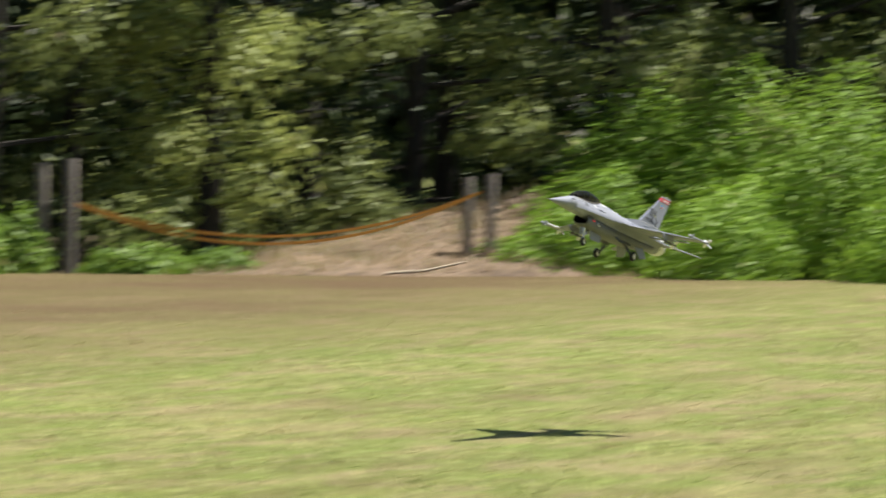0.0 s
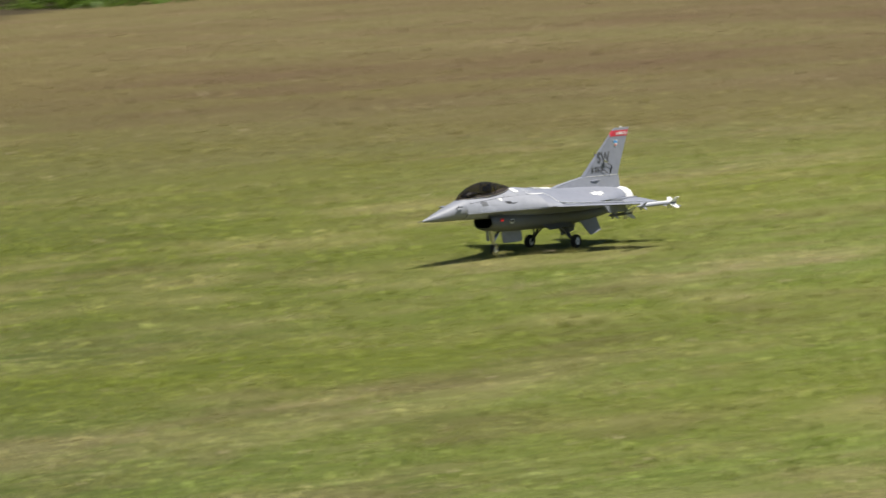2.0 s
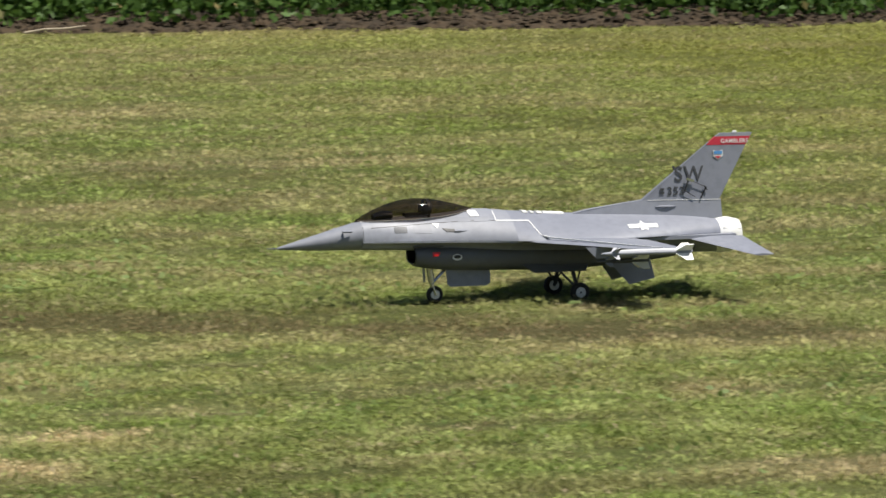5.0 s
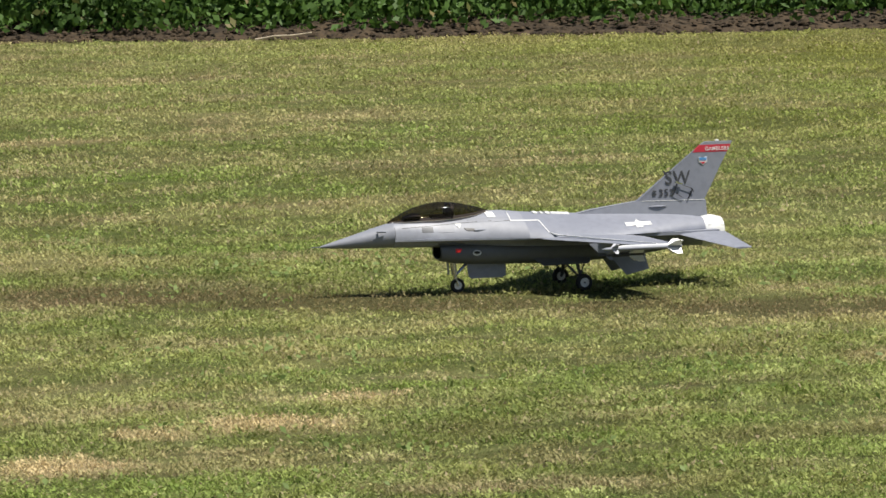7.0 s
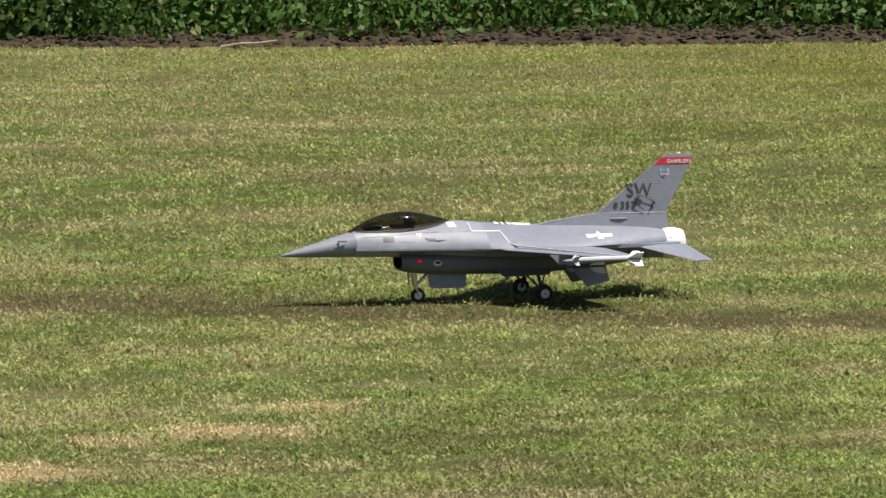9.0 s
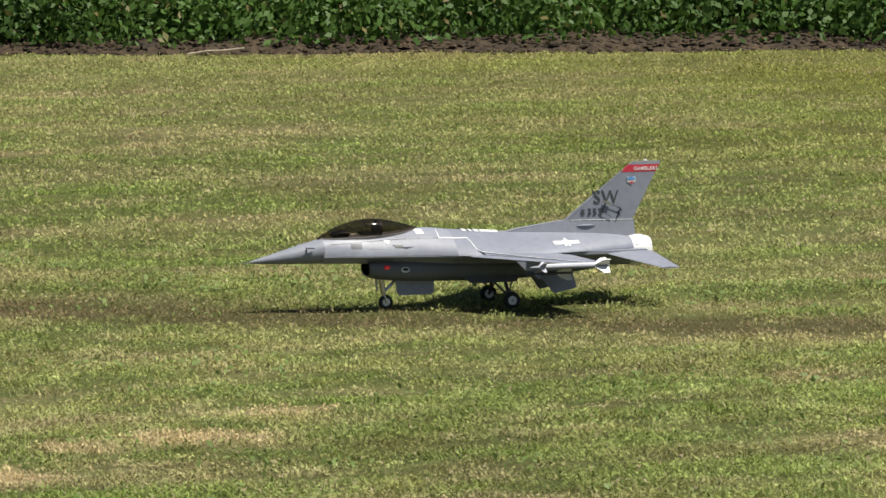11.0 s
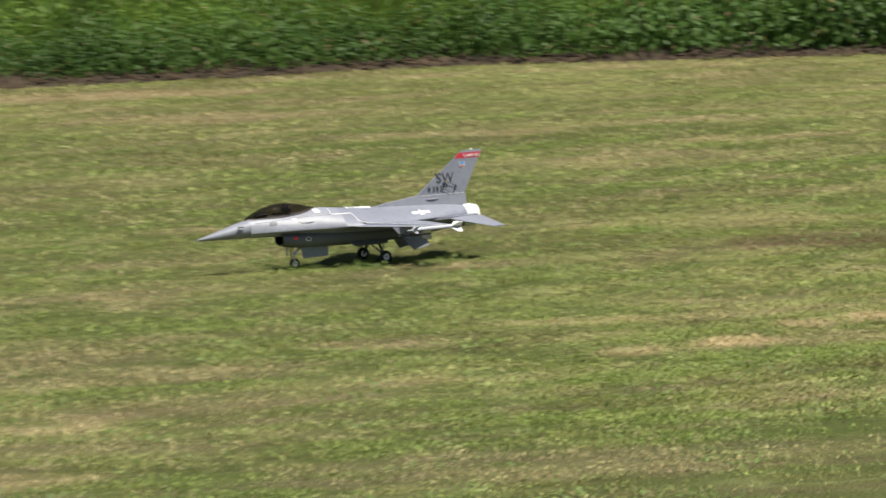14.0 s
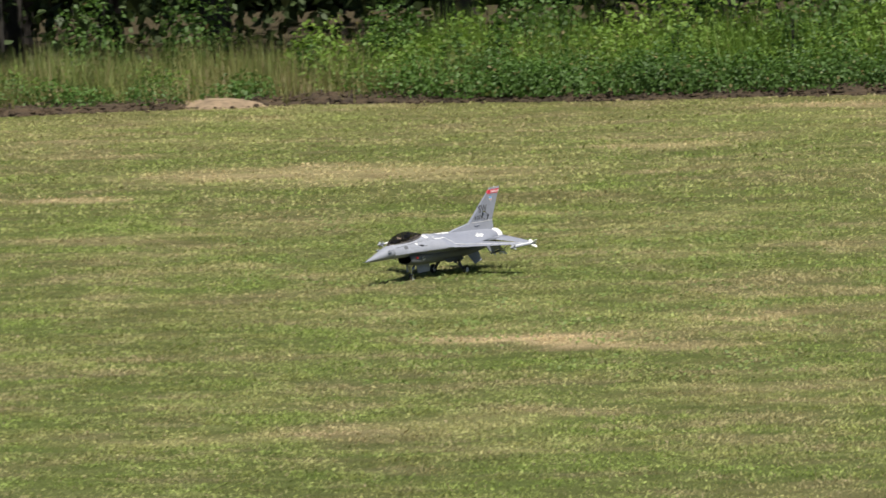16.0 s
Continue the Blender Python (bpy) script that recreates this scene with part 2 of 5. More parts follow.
def merged(*pieces):
    verts, faces = [], []
    for v, f in pieces:
        o = len(verts)
        verts += list(v)
        faces += [tuple(i + o for i in g) for g in f]
    return verts, faces


def shell_ring(x, top, bottom, half, power=2.2, n=32):
    """A rounded cross-section of the body at x."""
    zc, h, ring = (top + bottom) / 2, (top - bottom) / 2, []
    for i in range(n):
        a = 2 * math.pi * i / n
        c, s = math.cos(a), math.sin(a)
        ring.append((x, half * math.copysign(abs(c) ** (2 / power), c), zc + h * math.copysign(abs(s) ** (2 / power), s)))
    return ring


def rod(a, b, r, n=10, r2=None):
    a, b = Vector(a), Vector(b)
    q = (b - a).to_track_quat("Z", "Y").to_matrix()
    rings = []
    for p, rad in ((a, r), (b, r if r2 is None else r2)):
        rings.append([p + q @ Vector((rad * math.cos(2 * math.pi * i / n), rad * math.sin(2 * math.pi * i / n), 0)) for i in range(n)])
    return loft(rings)


def plate(points, normal, thick):
    """A flat outline given thickness, centred on its plane."""
    nrm = Vector(normal).normalized() * thick / 2
    return loft([[Vector(p) - nrm for p in points], [Vector(p) + nrm for p in points]])


def box(x0, x1, y0, y1, z0, z1):
    return loft([[(x0, y0, z0), (x1, y0, z0), (x1, y1, z0), (x0, y1, z0)], [(x0, y0, z1), (x1, y0, z1), (x1, y1, z1), (x0, y1, z1)]])


def foil(chord_front, chord_back, y, z, thick):
    """A thin wing section at span y, from its front to its back edge."""
    c = chord_front - chord_back
    prof = ((0, 0), (0.03, 0.32), (0.15, 0.75), (0.4, 1.0), (0.75, 0.6), (1, 0.06))
    up = [(chord_front - u * c, y, z + w * thick / 2) for u, w in prof]
    low = [(chord_front - u * c, y, z - w * thick / 2) for u, w in prof[:0:-1]]
    return up + low


def empty(name, m=None):
    ob = new(name)
    ob.empty_display_size = 0.2
    if m is not None:
        ob.matrix_world = m
    return ob


def lettering(name, body, size, mat, parent, m, label=""):
    cu = bpy.data.curves.new(name, "FONT")
    cu.body, cu.size, cu.align_x, cu.align_y, cu.extrude, cu.offset = body, size, "CENTER", "CENTER", 0.0004, size * 0.008
    cu.space_character = 1.12
    tmp = new(name, cu)
    me = bpy.data.meshes.new_from_object(tmp)
    bpy.data.objects.remove(tmp)
    me.materials.clear()
    me.materials.append(mat)
    me.transform(m)
    ob = new(name, me)
    ob.parent = parent
    if label:
        tagged(ob, label)
    return ob


# ---- the lie of the field ----
TRIPOD = (-5.7, -15.7)
EDGE_AZ = tuple(range(-25, 81, 5))
EDGE_R = (30.4, 30.7, 31.0, 31.5, 32.0, 31.2, 31.3, 31.6, 30.9, 30.9, 31.3, 35.5, 44.0, 63.0, 79.0, 82.0, 73.5, 66.5, 71.9, 75.2, 75.0, 74.7)


def edge_r(az):
    return np.interp(az, EDGE_AZ, EDGE_R)


def polar(az, r):
    a = np.radians(az)
    return TRIPOD[0] + r * np.sin(a), TRIPOD[1] + r * np.cos(a)


def lattice(x, y, seed=0):
    """Smooth value noise on the plane, 0 to 1."""
    xi, yi = np.floor(x).astype(np.int64), np.floor(y).astype(np.int64)
    fx, fy = x - xi, y - yi
    fx, fy = fx * fx * (3 - 2 * fx), fy * fy * (3 - 2 * fy)

    def h(a, b):
        v = np.sin(a * 127.1 + b * 311.7 + seed * 74.7) * 43758.5453
        return v - np.floor(v)
    return (h(xi, yi) * (1 - fx) + h(xi + 1, yi) * fx) * (1 - fy) + (h(xi, yi + 1) * (1 - fx) + h(xi + 1, yi + 1) * fx) * fy


# worn straw patches: x, y, half length, half width, turn, strength
STRAW_SPOTS = (
    (-1.24, -1.95, 0.16, 0.10, -18, 0.9), (-1.6, -2.46, 0.24, 0.12, -20, 0.8), (-1.96, -2.51, 0.10, 0.10, 0, 0.7), (-2.35, -3.0, 0.18, 0.14, 0, 0.8),
    (-2.6, -1.98, 0.50, 0.11, -19, 0.55), (-3.55, -2.33, 0.26, 0.12, -20, 0.6), (-1.35, -1.93, 0.2, 0.1, -18, 0.5), (-1.6, -2.43, 0.2, 0.1, -20, 0.4),
    (-2.76, -3.1, 0.12, 0.12, 0, 0.6), (-2.38, -3.02, 0.14, 0.1, 0, 0.7), (-5.85, -5.4, 0.3, 0.2, -10, 0.8), (-5.0, -4.3, 0.25, 0.2, -10, 0.7),
    (-5.35, -5.56, 0.3, 0.2, -10, 0.6), (-6.1, -5.0, 0.5, 0.2, -5, 0.9), (-5.2, -5.55, 0.3, 0.15, -20, 0.6), (-4.9, -4.1, 0.2, 0.15, 0, 0.6),
    (-7.6, 7.1, 1.5, 0.9, -8, 0.6), (-9.4, 5.1, 0.5, 0.3, 0, 0.7), (-3.1, 14.0, 1.3, 0.5, -15, 0.7), (-5.2, 9.4, 0.6, 0.4, -10, 0.6),
    (-2.3, 11.0, 1.2, 0.5, -15, 0.4), (1.5, 8.0, 1.0, 0.35, -20, 0.3), (5.0, -0.3, 0.5, 0.2, -10, 0.5), (13.7, 10.9, 1.2, 0.5, 0, 0.5))
SOIL_SPOTS = (
    (-1.1, 0.72, 0.6, 0.24, -14, 0.85), (-0.1, 0.1, 0.8, 0.24, -24, 0.8), (0.8, -0.5, 0.55, 0.24, -30, 0.8), (-1.3, 0.85, 0.5, 0.25, -20, 0.4),
    (-6.2, 4.4, 0.7, 0.35, -8, 0.5), (0.7, 9.5, 0.9, 0.3, -20, 0.25), (2.2, 3.0, 0.8, 0.25, -20, 0.25), (19.5, 13.6, 4.0, 0.4, 35, 0.6), (24.0, 18.6, 4.0, 0.7, 30, 0.6),
    (-0.2, 0.02, 1.9, 0.27, -31, 0.9), (-2.3, 1.15, 0.8, 0.25, -15, 0.5))


def wear(x, y):
    """How straw-dry and how bare the turf is at each point."""
    wob = lattice(x * 5, y * 9, 3) * 0.6 + lattice(x * 14, y * 22, 5) * 0.5
    out = []
    for spots in (STRAW_SPOTS, SOIL_SPOTS):
        v = np.zeros_like(x)
        for sx, sy, a, b, turn, s in spots:
            c, d = math.cos(radians(turn)), math.sin(radians(turn))
            u, w = (x - sx) * c + (y - sy) * d, -(x - sx) * d + (y - sy) * c
            q = (u / a) ** 2 + (w / b) ** 2
            v = np.maximum(v, s * np.clip((2.5 * np.exp(-q * 0.9) * wob - 0.22) * 1.6, 0, 1))
        out.append(v)
    dry, soil = out
    dry = np.maximum(dry, 0.38 * np.clip((lattice(x * 0.8, y * 2.0, 11) * 0.6 + lattice(x * 2.6, y * 6, 12) * 0.5) * 2.6 - 1.5, 0, 1))
    soil = np.maximum(soil, 0.55 * np.clip((lattice(x * 0.9, y * 2.2, 21) * 0.6 + lattice(x * 3.4, y * 8, 22) * 0.5) * 2.6 - 1.6, 0, 1))
    # the lawn is drier along the earth bank
    az, r = np.degrees(np.arctan2(x - TRIPOD[0], y - TRIPOD[1])), np.hypot(x - TRIPOD[0], y - TRIPOD[1])
    strip = np.clip((r - edge_r(az) + 8) / 8, 0, 1) * (az < 34) * (r < edge_r(az) + 2)
    patchy = lattice(x * 0.7, y * 1.3, 35) * 0.6 + lattice(x * 2.4, y * 4.0, 36) * 0.5
    dry = np.maximum(dry, 0.16 * strip * np.clip(patchy * 2.2 - 0.45, 0, 1))
    soil = np.maximum(soil, 0.48 * strip * np.clip((1 - patchy) * 2.4 - 0.6, 0, 1))
    # the far stretch is browner away from the strip
    far = np.clip((x - 8) / 9, 0, 1)
    brown = far * np.clip((y - 1.6 - 0.05 * x) / 4.6, 0, 1)
    blot = lattice(x * 0.22, y * 0.45, 31) * 0.6 + lattice(x * 0.8, y * 1.6, 32) * 0.4
    dry = np.maximum(dry, 0.06 * far + 0.12 * brown * np.clip(blot * 1.8 - 0.2, 0, 1))
    soil = np.maximum(soil, brown * (0.64 + 0.34 * np.clip((1 - blot) * 1.9 - 0.55, 0, 1)))
    return dry, soil


def lush(x, y):
    """Where the sward is the yellower, lusher sort."""
    return 0.95 * np.clip((x - 2) / 4, 0, 1) * np.clip((34 - x) / 14, 0.15, 1) * np.clip(0.3 + lattice(x * 0.5, y * 0.9, 81), 0, 1)


def rise(x, y):
    """Small unevenness of the field, and a slow climb of the wood's floor."""
    return 0.012 * (lattice(x * 1.1, y * 1.1, 41) - 0.5) + 0.010 * (lattice(x * 3.3, y * 3.3, 42) - 0.5)


def point_attribute(me, name, values):
    at = me.attributes.new(name, "FLOAT", "POINT")
    at.data.foreach_set("value", np.asarray(values, dtype=np.float32))


def big_mesh(name, verts, size, mat, attrs=None):
    """Many separate faces of `size` corners each, straight from arrays."""
    n = len(verts)
    me = bpy.data.meshes.new(name)
    me.vertices.add(n)
    me.vertices.foreach_set("co", verts.astype(np.float32).ravel())
    me.loops.add(n)
    me.loops.foreach_set("vertex_index", np.arange(n, dtype=np.int32))
    me.polygons.add(n // size)
    me.polygons.foreach_set("loop_start", np.arange(0, n, size, dtype=np.int32))
    me.update(calc_edges=True)
    for k, v in (attrs or {}).items():
        point_attribute(me, k, v)
    me.materials.append(mat)
    return me


def build_ground():
    xs = np.concatenate([[-3000, -900, -300, -120, -60, -35, -22], np.arange(-12, 12, 0.135), np.arange(14, 70, 0.6), [75, 90, 140, 300, 900, 3000]])
    ys = np.concatenate([[-3000, -900, -300, -120, -60, -40, -28, -20], np.arange(-13, 16, 0.135), np.arange(17, 40, 0.7), [45, 60, 90, 160, 300, 900, 3000]])
    gx, gy = np.meshgrid(xs, ys)
    x, y = gx.ravel(), gy.ravel()
    dry, soil = wear(x, y)
    inner = np.clip((x + 12) / 1.5, 0, 1) * np.clip((69 - x) / 3, 0, 1) * np.clip((y + 13) / 1.5, 0, 1) * np.clip((39 - y) / 3, 0, 1)
    dry, soil = dry * inner, soil * inner
    verts = np.stack([x, y, rise(x, y)], -1)
    nx, ny = len(xs), len(ys)
    i = np.arange(nx - 1)[None, :] + nx * np.arange(ny - 1)[:, None]
    faces = np.stack([i, i + 1, i + nx + 1, i + nx], -1).reshape(-1, 4)
    me = bpy.data.meshes.new("ground")
    me.vertices.add(len(verts))
    me.vertices.foreach_set("co", verts.astype(np.float32).ravel())
    me.loops.add(faces.size)
    me.loops.foreach_set("vertex_index", faces.astype(np.int32).ravel())
    me.polygons.add(len(faces))
    me.polygons.foreach_set("loop_start", np.arange(0, faces.size, 4, dtype=np.int32))
    me.update(calc_edges=True)
    me.polygons.foreach_set("use_smooth", np.ones(len(faces), dtype=bool))
    point_attribute(me, "dry", dry)
    point_attribute(me, "soil", soil)
    az = np.degrees(np.arctan2(x - TRIPOD[0], y - TRIPOD[1]))
    r = np.hypot(x - TRIPOD[0], y - TRIPOD[1])
    point_attribute(me, "lush", lush(x, y) * inner)
    point_attribute(me, "thatch_shade", np.clip((42 - r) / 18, 0, 1) * np.clip((51 - az) / 14, 0, 1) * (az > -62) * (1 - dry))
    # floor of the wood: leaf litter, its dark tone also holding the trees' shade
    point_attribute(me, "litter_shade", ((r > edge_r(az) + 0.9) & (np.abs(az - 32) < 54) & (r < 140)).astype(np.float32))
    me.materials.append(M_TURF)
    tagged(new("ground", me), "mown green field with straw and bare brown patches", "ground", kind="structure")


def blades_of(rng, x, y, length, width, spread):
    """One triangle a blade, leaning any way."""
    n = len(x)
    a, lean = rng.uniform(0, 2 * np.pi, n), np.abs(rng.normal(spread, 0.30, n)).clip(0.1, 1.48)
    ln = length * rng.uniform(0.5, 1.3, n)
    wd = width * rng.uniform(0.6, 1.4, n)
    face = a + rng.uniform(-1.2, 1.2, n) + np.pi / 2
    z = rise(x, y)
    base = np.stack([x, y, z - 0.002], -1)
    side = np.stack([np.cos(face) * wd / 2, np.sin(face) * wd / 2, np.zeros(n)], -1)
    tip = base + np.stack([np.cos(a) * np.sin(lean) * ln, np.sin(a) * np.sin(lean) * ln, np.cos(lean) * ln], -1)
    return np.stack([base - side, base + side, tip], 1).reshape(-1, 3)


def small_leaves(rng, x, y, size, high):
    """Flat weed leaves lying in the turf, three corners each."""
    n = len(x)
    a = rng.uniform(0, 2 * np.pi, n)
    t1, t2 = rng.normal(0.15, 0.6, n), rng.normal(0, 0.6, n)
    u = np.stack([np.cos(a), np.sin(a), t1], -1)
    v = np.stack([-np.sin(a), np.cos(a), t2], -1)
    s = (size * rng.uniform(0.5, 1.4, n))[:, None]
    c = np.stack([x, y, rise(x, y) + rng.uniform(0.2, 1.0, n) * high], -1)
    return np.stack([c - u * s * 0.6 - v * s * 0.45, c - u * s * 0.5 + v * s * 0.5, c + u * s * 0.75], 1).reshape(-1, 3)


def build_grass():
    rng = np.random.default_rng(5)
    # densest where the jet comes to rest
    for r0, r1, density, leaf, length, width, az0, az1 in (
            (11.0, 14.6, 18000, 9000, 0.024, 0.0038, 9, 29), (14.6, 19.0, 16000, 7500, 0.023, 0.0038, 9, 29), (19.0, 32.0, 3900, 2000, 0.025, 0.0054, 8, 30),
            (4.0, 9.0, 4600, 1600, 0.026, 0.0046, -38, 18), (9.0, 13.0, 4600, 1600, 0.026, 0.0046, -20, 18), (13.0, 19.0, 3900, 1300, 0.025, 0.0050, -16, 13),
            (9.5, 11.5, 1800, 500, 0.026, 0.0048, 10, 46), (11.0, 19.0, 2300, 700, 0.027, 0.0052, 25, 64),
            (19.0, 33.0, 1200, 500, 0.030, 0.0074, -16, 12), (19.0, 33.0, 700, 150, 0.033, 0.0085, 26, 76), (33.0, 62.0, 100, 0, 0.045, 0.020, 27, 80)):
        area = radians(az1 - az0) * (r1 ** 2 - r0 ** 2) / 2
        for kind, dens in (("blade", density), ("leaf", leaf)):
            n = int(area * dens)
            if not n:
                continue
            r = np.sqrt(rng.uniform(r0 ** 2, r1 ** 2, n))
            az = rng.uniform(az0, az1, n)
            x, y = polar(az, r)
            dry, soil = wear(x, y)
            clump = lattice(x * 4.6, y * 6.8, 51) * 0.6 + lattice(x * 15, y * 21, 52) * 0.6
            sward = np.clip(0.35 + 1.0 * lattice(x * 0.5, y * 3.2, 57), 0, 1)
            keep = (rng.uniform(0, 1, n) < np.clip((clump - 0.6) * 2.4 + 0.72, 0.16, 1) * (0.55 + 0.45 * sward) * (1 - 0.72 * soil) * (1 - 0.2 * dry)) & (r < edge_r(az) - 0.12)
            keep &= rng.uniform(0, 1, n) < np.clip((62 - r) / 22, 0, 1) * np.clip(np.minimum(az - az0, az1 - az) / 5, 0, 1)
            x, y, dry, soil, clump = x[keep], y[keep], dry[keep], soil[keep], clump[keep]
            if kind == "blade":
                v, k = blades_of(rng, x, y, length * (0.2 + 1.35 * clump), width, 1.05), 3
            else:
                v, k = small_leaves(rng, x, y, width * 1.8, length * (0.3 + 0.75 * clump)), 3
            me = big_mesh("grass", v, k, M_BLADE, {"dry": np.repeat(dry, k), "soil": np.repeat(soil * 0.8, k), "lush": np.repeat(lush(x, y), k)})
            tagged(new("grass", me), "short mown green grass with some straw blades", "grass", kind="stuff")


# ---- the model jet ----


def wheel_mesh(r, w):
    """A tyre turned round the y axis."""
    prof = ((0.55, -0.5), (0.86, -0.5), (0.97, -0.3), (1.0, 0), (0.97, 0.3), (0.86, 0.5), (0.55, 0.5), (0.5, 0))
    n = 24
    rings = [[(r * p * math.cos(2 * math.pi * i / n), w * q, r * p * math.sin(2 * math.pi * i / n)) for p, q in prof] for i in range(n + 1)]
    return loft(rings, cap=False)


def rim_mesh(r, w):
    """A dished hub with five holes' worth of spokes."""
    n = 20
    pieces = [loft([[(r * k * math.cos(2 * math.pi * i / n), w * q, r * k * math.sin(2 * math.pi * i / n)) for i in range(n)]
                    for k, q in ((0.56, -0.42), (0.56, -0.30), (0.2, -0.22), (0.2, 0.22), (0.56, 0.30), (0.56, 0.42))])]
    for s in range(5):
        a = 2 * math.pi * s / 5
        for side in (-1, 1):
            c = Vector((math.cos(a), 0, math.sin(a)))
            pieces.append(rod(c * r * 0.12 + Vector((0, side * w * 0.4, 0)), c * r * 0.54 + Vector((0, side * w * 0.4, 0)), r * 0.09, 6))
    return merged(*pieces)


def round_body(axis_pts, n=14, y=0.0, z=0.0):
    """A body of revolution along x: pairs of x and radius."""
    return loft([[(x, y + r * math.cos(2 * math.pi * i / n), z + r * math.sin(2 * math.pi * i / n)) for i in range(n)] for x, r in axis_pts])


def missile(jet, side, span, z, front, back, label, mat_body=M_GREY):
    body = round_body([(front, 0.001), (front - 0.012, 0.0045), (front - 0.03, 0.0062), (back, 0.0062)], 12, side * span, z)
    m = mesh_object("missile", *body, mat_body, jet, True, label)
    for name, x0, chord, reach, mat in (("canard", front - 0.030, 0.020, 0.015, M_GREY), ("tail_fin", back + 0.048, 0.046, 0.024, M_WHITE)):
        for k in range(4):
            a = math.pi / 4 + k * math.pi / 2
            cy, cz = math.cos(a), math.sin(a)
            pts = [(x0, side * span + cy * 0.006, z + cz * 0.006), (x0 - chord * 0.55, side * span + cy * (0.006 + reach), z + cz * (0.006 + reach)),
                   (x0 - chord, side * span + cy * (0.006 + reach), z + cz * (0.006 + reach)), (x0 - chord, side * span + cy * 0.006, z + cz * 0.006)]
            mesh_object(name, *plate(pts, (0, -cz, cy), 0.0022), mat, m)
    return m


def blend_power(half, edge):
    """How a section's upper flank curves: round where the edge is close, nearly straight where it sweeps out into the wing."""
    return 2.3 - 0.75 * min(1.0, max(0.0, (edge - half * 0.92) / 0.012)) - 0.42 * min(1.0, max(0.0, (edge - half - 0.015) / 0.045))


def blended_ring(x, top, bottom, half, edge, z_edge, n=48):
    """A body section that sweeps out to a sharp side edge above and tucks in below it."""
    ring, flare = [], min(1.0, max(0.0, (edge - half * 0.92) / 0.012))
    under = min(edge, half * 1.12)
    for i in range(n):
        a = 2 * math.pi * i / n
        c, s = math.cos(a), math.sin(a)
        if s >= 0:
            p = blend_power(half, edge)
            y, z = edge * math.copysign(abs(c) ** (2 / p), c), z_edge + (top - z_edge) * abs(s) ** (2 / p)
        else:
            tuck = edge + (under * (1 - 0.42 * flare) - edge) * min(1.0, abs(s) * 3.5)
            y, z = tuck * math.copysign(abs(c) ** 0.8, c), z_edge - (z_edge - bottom) * abs(s) ** 0.8
        ring.append((x, y, z))
    return ring


